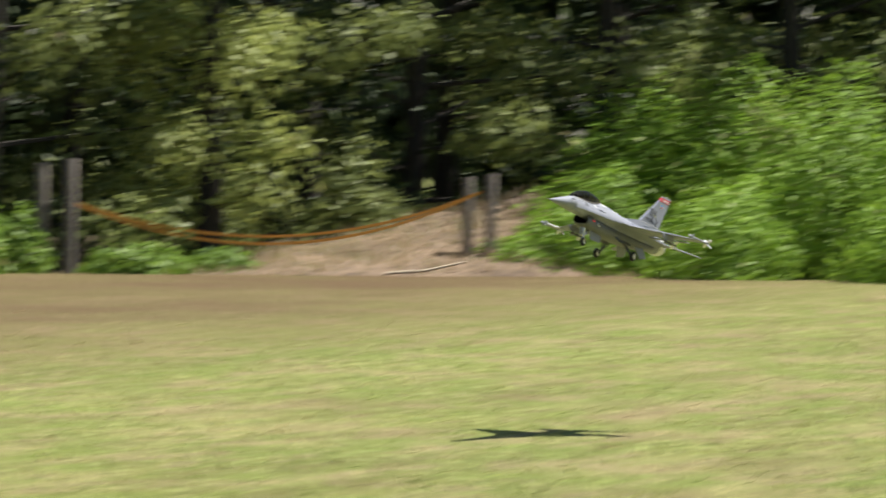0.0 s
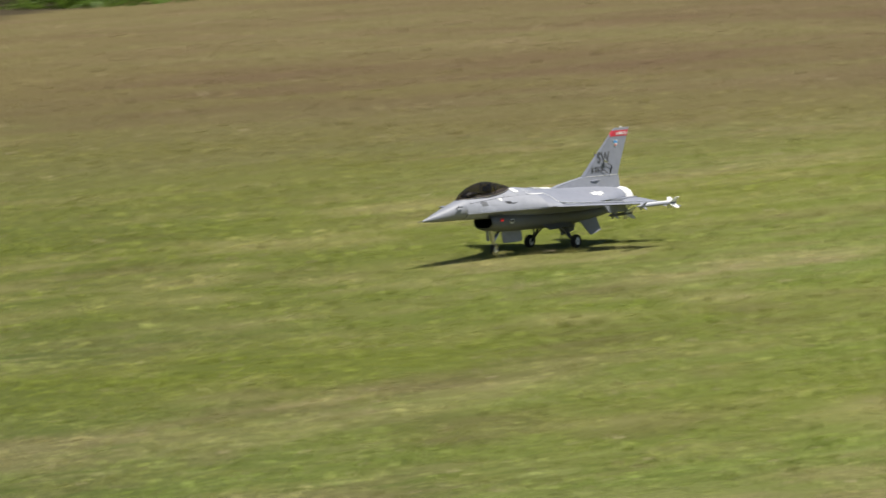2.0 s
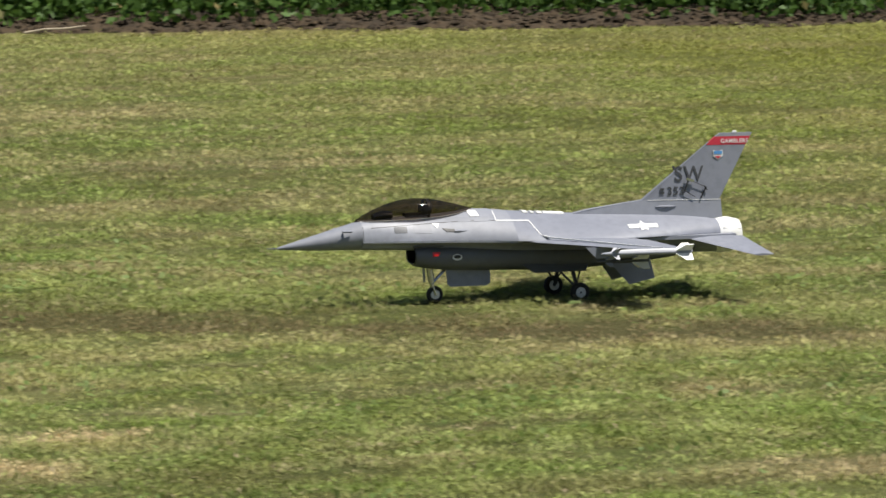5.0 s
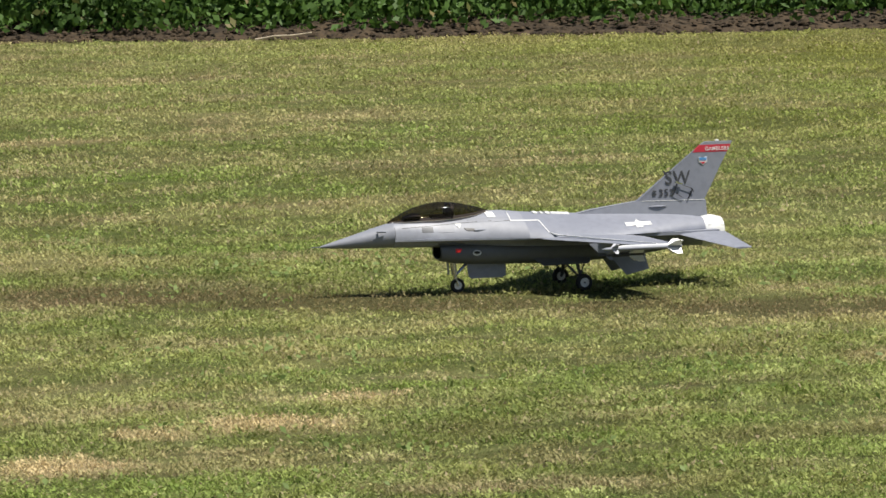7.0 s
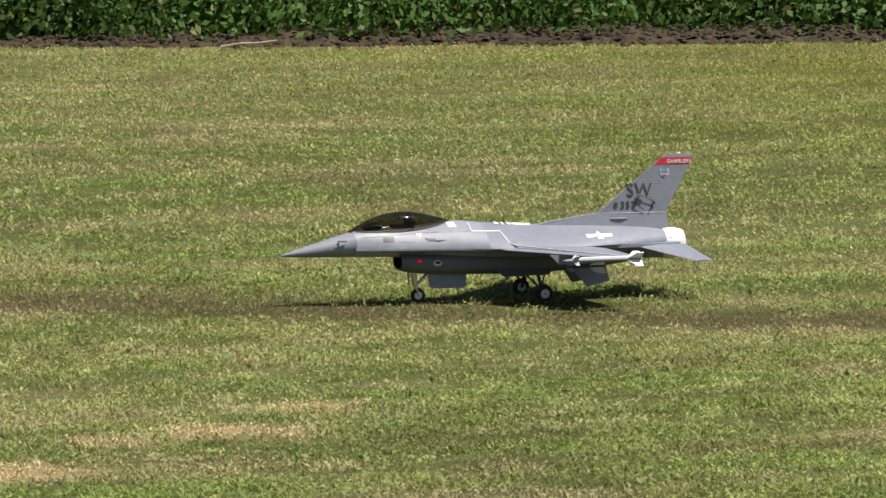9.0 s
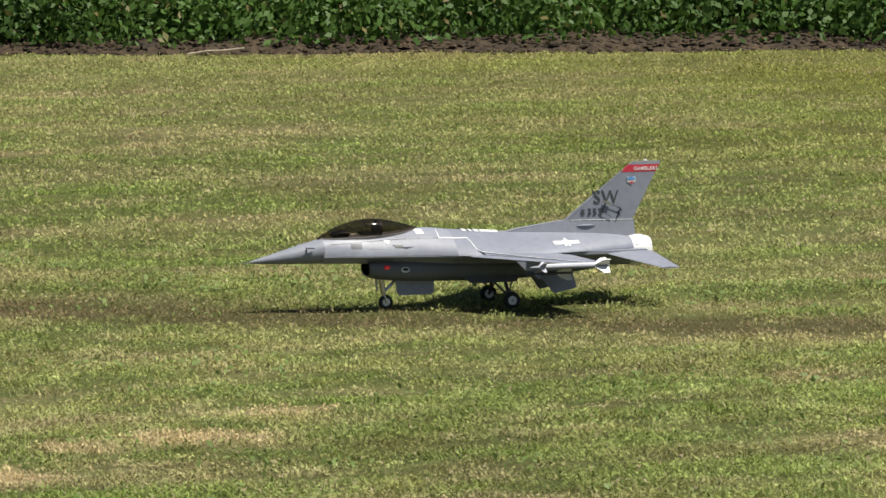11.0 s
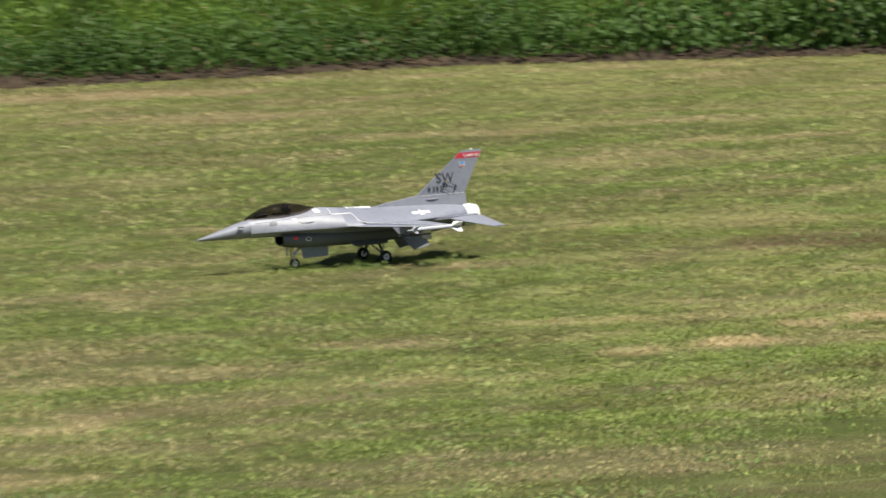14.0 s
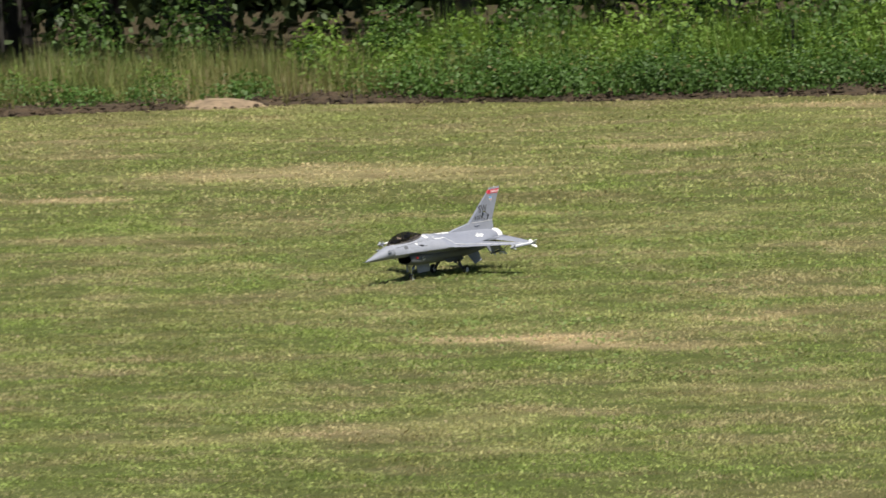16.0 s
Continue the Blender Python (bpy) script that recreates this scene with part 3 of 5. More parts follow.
def build_jet():
    jet = empty("model_jet")
    tagged(jet, "grey radio-controlled fighter jet model with red tail band", "model aircraft")
    # body
    stations = ((0.60, 0.2315, 0.152, 0.043), (0.55, 0.238, 0.150, 0.048), (0.50, 0.241, 0.149, 0.052), (0.45, 0.242, 0.147, 0.055), (0.40, 0.244, 0.145, 0.058),
                (0.34, 0.250, 0.140, 0.064), (0.29, 0.2575, 0.130, 0.072), (0.24, 0.2565, 0.126, 0.082), (0.18, 0.250, 0.122, 0.092), (0.10, 0.244, 0.118, 0.098), (0.0, 0.238, 0.114, 0.100),
                (-0.10, 0.233, 0.114, 0.098), (-0.20, 0.229, 0.116, 0.093), (-0.30, 0.2245, 0.119, 0.083), (-0.37, 0.219, 0.118, 0.071), (-0.435, 0.211, 0.117, 0.053))
    chine = np.interp([s[0] for s in stations], [-0.44, -0.37, -0.30, -0.2, 0.0, 0.10, 0.18, 0.24, 0.31, 0.40, 0.50, 0.60], [0.053, 0.074, 0.096, 0.122, 0.160, 0.150, 0.124, 0.098, 0.082, 0.070, 0.056, 0.043])
    rings = [blended_ring(s[0], s[1], s[2], s[3], c, 0.174) for s, c in zip(stations, chine)]
    mesh_object("front_fuselage", *loft(rings[:9]), M_GREY, jet, True, "smooth light grey front fuselage")
    mesh_object("fuselage", *loft(rings[8:]), M_MID, jet, True, "smooth medium grey rear fuselage")
    sx, st_top = [s[0] for s in stations[::-1]], [s[1] for s in stations[::-1]]

    def skin(x, z, side):
        """A point just over the upper body's skin at x and height z."""
        e, top, half = np.interp(x, sx, chine[::-1]), np.interp(x, sx, st_top), np.interp(x, sx, [s[3] for s in stations[::-1]])
        p = blend_power(half, e)
        q = min(0.999, max(0.0, (z - 0.174) / (top - 0.174)))
        y = e * (1 - q ** p) ** (1 / p)
        return Vector((x, side * y, z))

    def decal(name, outline, side, mat, label="", lift=0.0012):
        """A thin marking that follows the body's flank."""
        out = Vector((0, side * 0.62, 0.78))
        if len(outline) == 4:
            (xa, za), (xb, zb), (xc, zc), (xd, zd) = outline
            verts, faces, nu, nv = [], [], 6, 4
            for k in (-0.001, lift):
                for a in range(nu + 1):
                    for b in range(nv + 1):
                        u, w = a / nu, b / nv
                        x = (xa * (1 - u) + xb * u) * (1 - w) + (xd * (1 - u) + xc * u) * w
                        z = (za * (1 - u) + zb * u) * (1 - w) + (zd * (1 - u) + zc * u) * w
                        verts.append(skin(x, z, side) + out * k)
            o = (nu + 1) * (nv + 1)
            for a in range(nu):
                for b in range(nv):
                    i = a * (nv + 1) + b
                    faces.append((o + i, o + i + 1, o + i + nv + 2, o + i + nv + 1))
            rim = [b for b in range(nv + 1)] + [a * (nv + 1) + nv for a in range(1, nu + 1)] + [nu * (nv + 1) + b for b in range(nv - 1, -1, -1)] + [a * (nv + 1) for a in range(nu - 1, 0, -1)]
            for p, q in zip(rim, rim[1:] + rim[:1]):
                faces.append((p, q, q + o, p + o))
            return mesh_object(name, verts, faces, mat, jet, True, label)
        pts = []
        for (xa, za), (xb, zb) in zip(outline, outline[1:] + outline[:1]):
            pts += [(xa + (xb - xa) * u, za + (zb - za) * u) for u in (0, 0.34, 0.67)]
        base = [skin(x, z, side) for x, z in pts]
        return mesh_object(name, *loft([[p - out * 0.001 for p in base], [p + out * lift for p in base]]), mat, jet, False, label)
    nose_st = ((0.832, 0.1655, 0.1605, 0.0025), (0.82, 0.1695, 0.159, 0.0055), (0.79, 0.178, 0.157, 0.0125), (0.75, 0.1895, 0.155, 0.021), (0.71, 0.201, 0.154, 0.028), (0.66, 0.2155, 0.153, 0.036), (0.60, 0.2315, 0.152, 0.043))
    mesh_object("nose_cone", *loft([shell_ring(*s, power=2.05) for s in nose_st]), M_NOSE, jet, True, "pointed darker grey nose cone")
    mesh_object("pitot_tube", *rod((0.83, 0, 0.163), (0.862, 0, 0.1625), 0.0022, 8, 0.0010), M_STEEL, jet)
    for side in (-1, 1):
        mesh_object("air_data_probe", *merged(rod((0.655, side * 0.034, 0.205), (0.648, side * 0.045, 0.207), 0.0028, 8), rod((0.66, side * 0.045, 0.207), (0.632, side * 0.045, 0.207), 0.0035, 8)), M_MID, jet)
    # intake under the body
    mouth = ((0.448, 0.158, 0.108, 0.046), (0.442, 0.160, 0.103, 0.049), (0.42, 0.160, 0.098, 0.051), (0.37, 0.160, 0.092, 0.053), (0.25, 0.158, 0.087, 0.058), (0.10, 0.155, 0.084, 0.064),
             (-0.05, 0.15, 0.086, 0.066), (-0.18, 0.15, 0.093, 0.062), (-0.30, 0.15, 0.108, 0.056), (-0.36, 0.15, 0.122, 0.05))
    rings = [shell_ring(*s, power=2.7) for s in mouth]
    inner = [shell_ring(x, t - 0.004, b + 0.004, h - 0.004, 2.7) for x, t, b, h in (mouth[0], mouth[2], mouth[4])]
    v1, f1 = loft(rings, cap=False)
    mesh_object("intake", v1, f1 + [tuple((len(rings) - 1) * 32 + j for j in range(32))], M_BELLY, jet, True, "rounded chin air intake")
    v2, f2 = loft(inner, cap=False)
    mesh_object("intake_duct", v2, f2 + [tuple(2 * 32 + j for j in range(32))], M_BLACK, jet, True, "dark intake mouth")
    lip = [[tuple(Vector(a) * (1 - u) + Vector(b) * u + Vector((0.003 * math.sin(math.pi * u), 0, 0))) for a, b in zip(rings[0], inner[0])] for u in (0, 0.5, 1)]
    mesh_object("intake_lip", *loft(lip, cap=False), M_DARK, jet, True)
    mesh_object("splitter_plate", *box(0.37, 0.455, -0.04, 0.04, 0.157, 0.161), M_BELLY, jet)
    mesh_object("nav_light", *round_body([(0.40, 0.001), (0.398, 0.0035), (0.389, 0.0035), (0.387, 0.001)], 10, 0.0525, 0.136), M_GLOW, jet, True, "small glowing red lamp")
    mesh_object("nav_light_base", *box(0.383, 0.404, 0.0488, 0.0515, 0.128, 0.144), M_RED, jet)
    ring = [(0.335 + 0.014 * math.cos(2 * math.pi * i / 20), 0.0560, 0.129 + 0.009 * math.sin(2 * math.pi * i / 20)) for i in range(20)]
    mesh_object("round_emblem", *plate(ring, (0, 1, 0), 0.002), M_LINE, jet, False, "pale round emblem with dark centre")
    ring = [(0.335 + 0.010 * math.cos(2 * math.pi * i / 20), 0.0575, 0.1305 + 0.005 * math.sin(2 * math.pi * i / 20)) for i in range(20)]
    mesh_object("emblem_centre", *plate(ring, (0, 1, 0), 0.002), M_BLACK, jet)
    # canopy, tub and seat
    can = ((0.610, 0.2335, 0.228, 0.006), (0.590, 0.2455, 0.226, 0.018), (0.560, 0.2610, 0.225, 0.028), (0.520, 0.2765, 0.225, 0.035), (0.480, 0.2865, 0.226, 0.0385), (0.445, 0.2900, 0.228, 0.040),
           (0.405, 0.2885, 0.231, 0.0395), (0.365, 0.2815, 0.235, 0.037), (0.325, 0.2720, 0.242, 0.031), (0.295, 0.2635, 0.250, 0.020), (0.280, 0.2590, 0.254, 0.008))
    mesh_object("canopy", *loft([shell_ring(*s, power=2.0) for s in can]), M_GLASS, jet, True, "smoked clear bubble canopy")
    # sill where the canopy meets the body, its light put in as a pale colour
    for side in (-1, 1):
        sill = []
        for x in np.linspace(0.60, 0.285, 22):
            ct, cb, ch = [float(np.interp(x, [c[0] for c in can[::-1]], [c[k] for c in can[::-1]])) for k in (1, 2, 3)]
            mid, hh = (ct + cb) / 2, (ct - cb) / 2
            for z in np.linspace(cb, ct, 80):
                if skin(x, z, 1).y <= ch * math.sqrt(max(0.0, 1 - ((z - mid) / hh) ** 2)):
                    break
            sill.append(skin(x, float(z), side) + Vector((0, side * 0.001, 0)))
        mesh_object("canopy_sill", *merged(*[rod(p, q, 0.0024, 6) for p, q in zip(sill, sill[1:])]), M_LINE, jet, True, "pale strip along the canopy's foot")
    mesh_object("canopy_bow", *loft([shell_ring(x, 0.2885 + k, 0.231, 0.0385 + k, 2.0) for x, k in ((0.412, -0.0012), (0.404, -0.0012))], cap=False), M_DARK, jet, True)
    mesh_object("cockpit_seat", *merged(box(0.40, 0.425, -0.014, 0.014, 0.236, 0.272), box(0.425, 0.47, -0.014, 0.014, 0.238, 0.25), box(0.395, 0.405, -0.010, 0.010, 0.268, 0.279)), M_DARK, jet)
    mesh_object("instrument_hood", *loft([shell_ring(0.56, 0.248, 0.235, 0.018), shell_ring(0.535, 0.258, 0.235, 0.024), shell_ring(0.51, 0.256, 0.236, 0.025)]), M_BLACK, jet, True)
    # root extensions, wings, tailplanes
    for side in (-1, 1):
        lerx = [(0.585, side * 0.044, 0.176), (0.50, side * 0.060, 0.176), (0.40, side * 0.072, 0.175), (0.31, side * 0.083, 0.174), (0.24, side * 0.098, 0.173), (0.19, side * 0.118, 0.172), (0.165, side * 0.118, 0.172), (0.165, side * 0.04, 0.172), (0.585, side * 0.03, 0.176)]
        mesh_object("root_extension", *plate(lerx, (0, 0, 1), 0.006), M_GREY, jet)
        sects = [foil(0.235, -0.155, side * 0.03, 0.172, 0.026), foil(0.178, -0.155, side * 0.098, 0.172, 0.021), foil(-0.02, -0.185, side * 0.335, 0.168, 0.011), foil(-0.105, -0.200, side * 0.436, 0.166, 0.008)]
        wing = mesh_object("wing", *loft(sects), M_MID, jet, True, "thin swept medium grey wing")
        # pale raised step along the leading-edge flap
        pts = [(0.120, 0.118), (0.098, 0.150), (-0.030, 0.300), (-0.132, 0.420)]
        line = []
        for (xa, ya), (xb, yb) in zip(pts, pts[1:]):
            d = Vector((xb - xa, yb - ya, 0)).normalized()
            nn = Vector((-d.y, d.x, 0)) * 0.003
            za, zb = [float(np.interp(v, (0.10, 0.15, 0.335, 0.436), (0.194, 0.1835, 0.1740, 0.1704))) for v in (ya, yb)]
            line.append(plate([(xa + nn.x, side * (ya + nn.y), za), (xb + nn.x, side * (yb + nn.y), zb), (xb - nn.x, side * (yb - nn.y), zb), (xa - nn.x, side * (ya - nn.y), za)], (0, 0, 1), 0.0036))
        mesh_object("flap_line", *merged(*line), M_LINE, wing)
        fl = [foil(-0.150, -0.205, side * 0.112, 0.1640, 0.010), foil(-0.178, -0.222, side * 0.33, 0.1605, 0.007)]
        mesh_object("flap", *loft(fl), M_MID, wing, True)
        rail = round_body([(0.01, 0.002), (-0.01, 0.006), (-0.19, 0.006), (-0.20, 0.003)], 8, side * 0.442, 0.166)
        mesh_object("launch_rail", *rail, M_LINE, wing, True, "pale rail along the wing tip")
        missile(jet, side, 0.456, 0.163, 0.060, -0.200, "slim grey wingtip missile with white tail fins")
        pylon = [(0.045, side * 0.29, 0.166), (-0.10, side * 0.29, 0.164), (-0.085, side * 0.29, 0.136), (0.015, side * 0.29, 0.136)]
        mesh_object("pylon", *plate(pylon, (0, 1, 0), 0.007), M_MID, jet)
        # the dark body colour stands for the shade beneath the wing
        missile(jet, side, 0.29, 0.127, 0.020, -0.135, "slim dark missile under the wing", M_DARK)
        shelf = [(-0.20, side * 0.08, 0.168), (-0.20, side * 0.105, 0.168), (-0.36, side * 0.105, 0.168), (-0.47, side * 0.085, 0.168), (-0.47, side * 0.05, 0.168), (-0.20, side * 0.05, 0.168)]
        mesh_object("tail_shelf", *plate(shelf, (0, 0, 1), 0.010), M_MID, jet)
        stab = [foil(-0.315, -0.488, side * 0.088, 0.166, 0.012), foil(-0.452, -0.510, side * 0.270, 0.130, 0.006)]
        mesh_object("tailplane", *loft(stab), M_MID, jet, True, "drooping medium grey tailplane")
        vent = [(-0.100, side * 0.048, 0.112), (-0.225, side * 0.048, 0.116), (-0.236, side * 0.066, 0.056), (-0.158, side * 0.071, 0.040)]
        mesh_object("ventral_fin", *plate(vent, (0, 1, -0.35), 0.004), M_MID, jet)
        # star and bar, scoop and panels on the flank
        star = [(-0.194 + 0.019 * (1 if k % 2 == 0 else 0.62) * math.cos(math.pi / 2 + k * math.pi / 5), 0.2015 + 0.0125 * (1 if k % 2 == 0 else 0.62) * math.sin(math.pi / 2 + k * math.pi / 5)) for k in range(10)]
        decal("insignia", star, side, M_WHITE, "white star marking")
        for x0, x1 in ((-0.149, -0.180), (-0.208, -0.239)):
            decal("insignia_bar", [(x0, 0.2065), (x1, 0.2065), (x1, 0.1975), (x0, 0.1975)], side, M_WHITE)
        decal("gun_port", [(0.378, 0.209), (0.346, 0.207), (0.344, 0.199), (0.368, 0.200)], side, M_BLACK)
        g = skin(0.325, 0.202, side)
        mesh_object("gun_fairing", *round_body([(0.346, 0.001), (0.334, 0.0036), (0.305, 0.0036), (0.275, 0.001)], 8, g.y - side * 0.001, 0.202), M_GREY, jet, True)
        decal("flank_panel", [(0.512, 0.215), (0.476, 0.216), (0.476, 0.199), (0.512, 0.199)], side, M_BELLY, "", 0.0005)
        decal("flank_panel", [(0.458, 0.219), (0.408, 0.221), (0.408, 0.197), (0.458, 0.198)], side, M_NOSE, "", 0.0005)
        decal("flank_panel", [(0.360, 0.236), (0.245, 0.238), (0.245, 0.226), (0.360, 0.225)], side, M_NOSE, "", 0.0005)
        decal("white_panel", [(0.298, 0.2530), (0.272, 0.2530), (0.268, 0.2385), (0.294, 0.2385)], side, M_WHITE)
        for (xa, za), (xb, zb) in (((0.575, 0.214), (0.460, 0.220)), ((0.460, 0.220), (0.300, 0.2285)), ((0.300, 0.2285), (0.228, 0.228))):
            decal("seam", [(xa, za + 0.0007), (xb, zb + 0.0007), (xb, zb - 0.0007), (xa, za - 0.0007)], side, M_DARK, "", 0.0004)
        decal("seam", [(0.5985, 0.228), (0.5970, 0.228), (0.5970, 0.178), (0.5985, 0.178)], side, M_DARK, "", 0.0004)
        decal("warning_mark", [(0.404, 0.222), (0.384, 0.222), (0.392, 0.209)], side, M_WHITE)
        zig = [(0.224, 0.2510), (0.226, 0.2275), (0.132, 0.2250), (0.124, 0.204), (0.118, 0.191)]
        for (xa, za), (xb, zb) in zip(zig, zig[1:]):
            d = Vector((xb - xa, zb - za)).normalized() * 0.0013
            decal("panel_line", [(xa - d.y, za + d.x), (xb - d.y, zb + d.x), (xb + d.y, zb - d.x), (xa + d.y, za - d.x)], side, M_LINE, "", 0.0006)
    # pale marks along the back
    for x0, x1, hw in ((0.134, 0.120, 0.02), (0.110, 0.102, 0.02), (0.092, 0.078, 0.02), (0.072, 0.012, 0.014)):
        za, zb = np.interp([x0, x1], [s[0] for s in stations[::-1]], [s[1] for s in stations[::-1]])
        mesh_object("back_marking", *plate([(x0, -hw, za - 0.003), (x1, -hw, zb - 0.003), (x1, -hw * 0.3, zb + 0.0012), (x1, hw * 0.3, zb + 0.0012), (x1, hw, zb - 0.003), (x0, hw, za - 0.003), (x0, hw * 0.3, za + 0.0012), (x0, -hw * 0.3, za + 0.0012)], (0, 0, 1), 0.002), M_WHITE, jet)
    # nozzle
    noz = [shell_ring(x, 0.164 + r, 0.164 - r, r, 2.0, 28) for x, r in ((-0.43, 0.047), (-0.445, 0.050), (-0.475, 0.0495), (-0.505, 0.041), (-0.505, 0.037), (-0.45, 0.040))]
    v, f = loft(noz, cap=False)
    nozzle = mesh_object("nozzle", v, f + [tuple(5 * 28 + j for j in range(28))], M_WHITE, jet, True, "white petal exhaust nozzle")
    for k in range(14):
        a = 2 * math.pi * k / 14
        c, s = math.cos(a), math.sin(a)
        mesh_object("petal", *rod((-0.447, 0.0500 * c, 0.164 + 0.0500 * s), (-0.503, 0.0415 * c, 0.164 + 0.0415 * s), 0.0022, 5), M_WHITE, nozzle)
    # fin: root fairing, blade, cap
    fin_out = [(-0.185, 0.222), (-0.222, 0.268), (-0.418, 0.423), (-0.532, 0.423), (-0.4465, 0.262), (-0.440, 0.212)]
    fin = mesh_object("fin", *loft([[(x, 0.009 if z < 0.3 else 0.0045, z) for x, z in fin_out], [(x, -(0.009 if z < 0.3 else 0.0045), z) for x, z in fin_out]]), M_MID, jet, False, "tall swept grey tail fin")
    fair = [(0.0, 0.232), (-0.06, 0.245), (-0.215, 0.2665), (-0.452, 0.2635), (-0.456, 0.212), (-0.2, 0.205)]
    mesh_object("fin_fairing", *loft([[(x, 0.012 if z < 0.25 else 0.0092, z) for x, z in fair], [(x, -(0.012 if z < 0.25 else 0.0092), z) for x, z in fair]]), M_GREY, fin)
    band = [(-0.4085, 0.4145), (-0.437, 0.4375), (-0.5405, 0.4375), (-0.528, 0.4145)]
    mesh_object("fin_band", *plate([(x, 0, z) for x, z in band], (0, 1, 0), 0.0106), M_RED, fin, False, "red fin band with white lettering")
    cap = [(-0.437, 0.4378), (-0.452, 0.4475), (-0.546, 0.4475), (-0.5405, 0.4378)]
    mesh_object("fin_cap", *plate([(x, 0, z) for x, z in cap], (0, 1, 0), 0.009), M_GREY, fin)
    mesh_object("fin_lamp", *round_body([(-0.488, 0.001), (-0.492, 0.003), (-0.498, 0.003), (-0.502, 0.001)], 8, 0, 0.4505), M_WHITE, fin, True)
    mesh_object("fin_root_line", *plate([(-0.235, 0.0095, 0.2665), (-0.449, 0.0095, 0.2640), (-0.449, 0.0095, 0.2622), (-0.235, 0.0095, 0.2647)], (0, 1, 0), 0.0014), M_LINE, fin)
    mesh_object("fin_blister", *round_body([(-0.258, 0.001), (-0.275, 0.0035), (-0.298, 0.004), (-0.318, 0.001)], 8, 0.0115, 0.2470), M_MID, fin, True)
    for side in (1, -1):
        turn = Matrix(((-side, 0, 0, 0), (0, 0, side, 0), (0, 1, 0, 0), (0, 0, 0, 1)))

        def on_fin(x, z, y=0.0068):
            return Matrix.Translation((x, side * y, z)) @ Matrix.Rotation(side * 0.029, 4, "X") @ turn
        lettering("tail_code", "SW", 0.060, M_DARK, fin, on_fin(-0.357, 0.3345, 0.0079) @ Matrix.Diagonal((0.92, 1, 1, 1)), "dark tail code letters")
        lettering("tail_number", "353", 0.032, M_DARK, fin, on_fin(-0.3185, 0.2885, 0.0091), "dark tail number")
        lettering("band_lettering", "GAMBLERS", 0.0165, M_WHITE, fin, on_fin(-0.4935, 0.4245, 0.0058) @ Matrix.Diagonal((0.95, 1, 1, 1)))
        for k in (0, 1):
            mesh_object("small_marking", *plate([(-0.272, side * 0.0096, 0.298 - k * 0.010), (-0.284, side * 0.0096, 0.298 - k * 0.010), (-0.284, side * 0.0096, 0.292 - k * 0.010), (-0.272, side * 0.0096, 0.292 - k * 0.010)], (0, 1, 0), 0.0012), M_DARK, fin)
        shield = [(-0.430, 0.400), (-0.444, 0.3965), (-0.458, 0.400), (-0.459, 0.384), (-0.4445, 0.3725), (-0.430, 0.384)]
        mesh_object("shield_emblem", *plate([(x, side * 0.0062, z) for x, z in shield], (0, 1, 0), 0.0022), M_WHITE, fin)
        mesh_object("shield_top", *plate([(x, side * 0.0072, z) for x, z in ((-0.432, 0.398), (-0.4565, 0.398), (-0.4565, 0.389), (-0.432, 0.389))], (0, 1, 0), 0.0022), M_BLUE, fin)
        mesh_object("shield_foot", *plate([(x, side * 0.0072, z) for x, z in ((-0.4345, 0.3835), (-0.4545, 0.3835), (-0.4445, 0.3765))], (0, 1, 0), 0.0022), M_RED, fin)
    for p, q, r in (((-0.353, 0.012, 0.316), (-0.343, 0.012, 0.284), 0.0015), ((-0.341, 0.0135, 0.292), (-0.374, 0.0135, 0.272), 0.0011), ((-0.352, 0.013, 0.322), (-0.410, 0.013, 0.297), 0.0009), ((-0.406, 0.0125, 0.298), (-0.392, 0.0125, 0.268), 0.0022), ((-0.410, 0.0125, 0.290), (-0.402, 0.0125, 0.302), 0.0018)):
        mesh_object("control_rod", *rod(p, q, r, 6), M_BLACK, fin)
    mesh_object("servo_horn", *plate([(-0.348, 0.014, 0.3265), (-0.372, 0.014, 0.3185), (-0.370, 0.014, 0.3125), (-0.346, 0.014, 0.3205)], (0, 1, 0), 0.005), M_STEEL, fin)
    # gear
    wheels = []

    def wheel(x, y, r, w):
        ty = mesh_object("wheel", *wheel_mesh(r, w), M_TYRE, jet, True, "small black rubber wheel")
        mesh_object("rim", *rim_mesh(r, w), M_WHITE, ty, False, "pale spoked rim")
        ty.location = (x, y, r)
        wheels.append(ty)
    wheel(0.0, 0.113, 0.027, 0.020)
    wheel(0.0, -0.113, 0.027, 0.020)
    wheel(0.383, 0.0, 0.0235, 0.016)
    mesh_object("nose_leg", *merged(rod((0.398, 0, 0.10), (0.392, 0, 0.056), 0.0095, 12), rod((0.392, 0, 0.06), (0.389, 0, 0.040), 0.0066, 10), rod((0.389, 0.011, 0.042), (0.383, 0.011, 0.0235), 0.0036, 8), rod((0.389, 0.012, 0.042), (0.389, -0.012, 0.042), 0.0028, 8), rod((0.383, -0.010, 0.0235), (0.383, 0.0115, 0.0235), 0.0026, 8)), M_STEEL, jet, True, "bright metal nose leg")
    mesh_object("nose_brace", *merged(rod((0.392, 0.004, 0.052), (0.352, 0.004, 0.092), 0.0034, 8), rod((0.392, -0.004, 0.052), (0.352, -0.004, 0.092), 0.0034, 8)), M_STEEL, jet, True)
    door = [(0.356, 0.015, 0.094), (0.236, 0.015, 0.092), (0.228, 0.017, 0.084), (0.229, 0.020, 0.052), (0.240, 0.021, 0.045), (0.345, 0.021, 0.045), (0.352, 0.019, 0.052)]
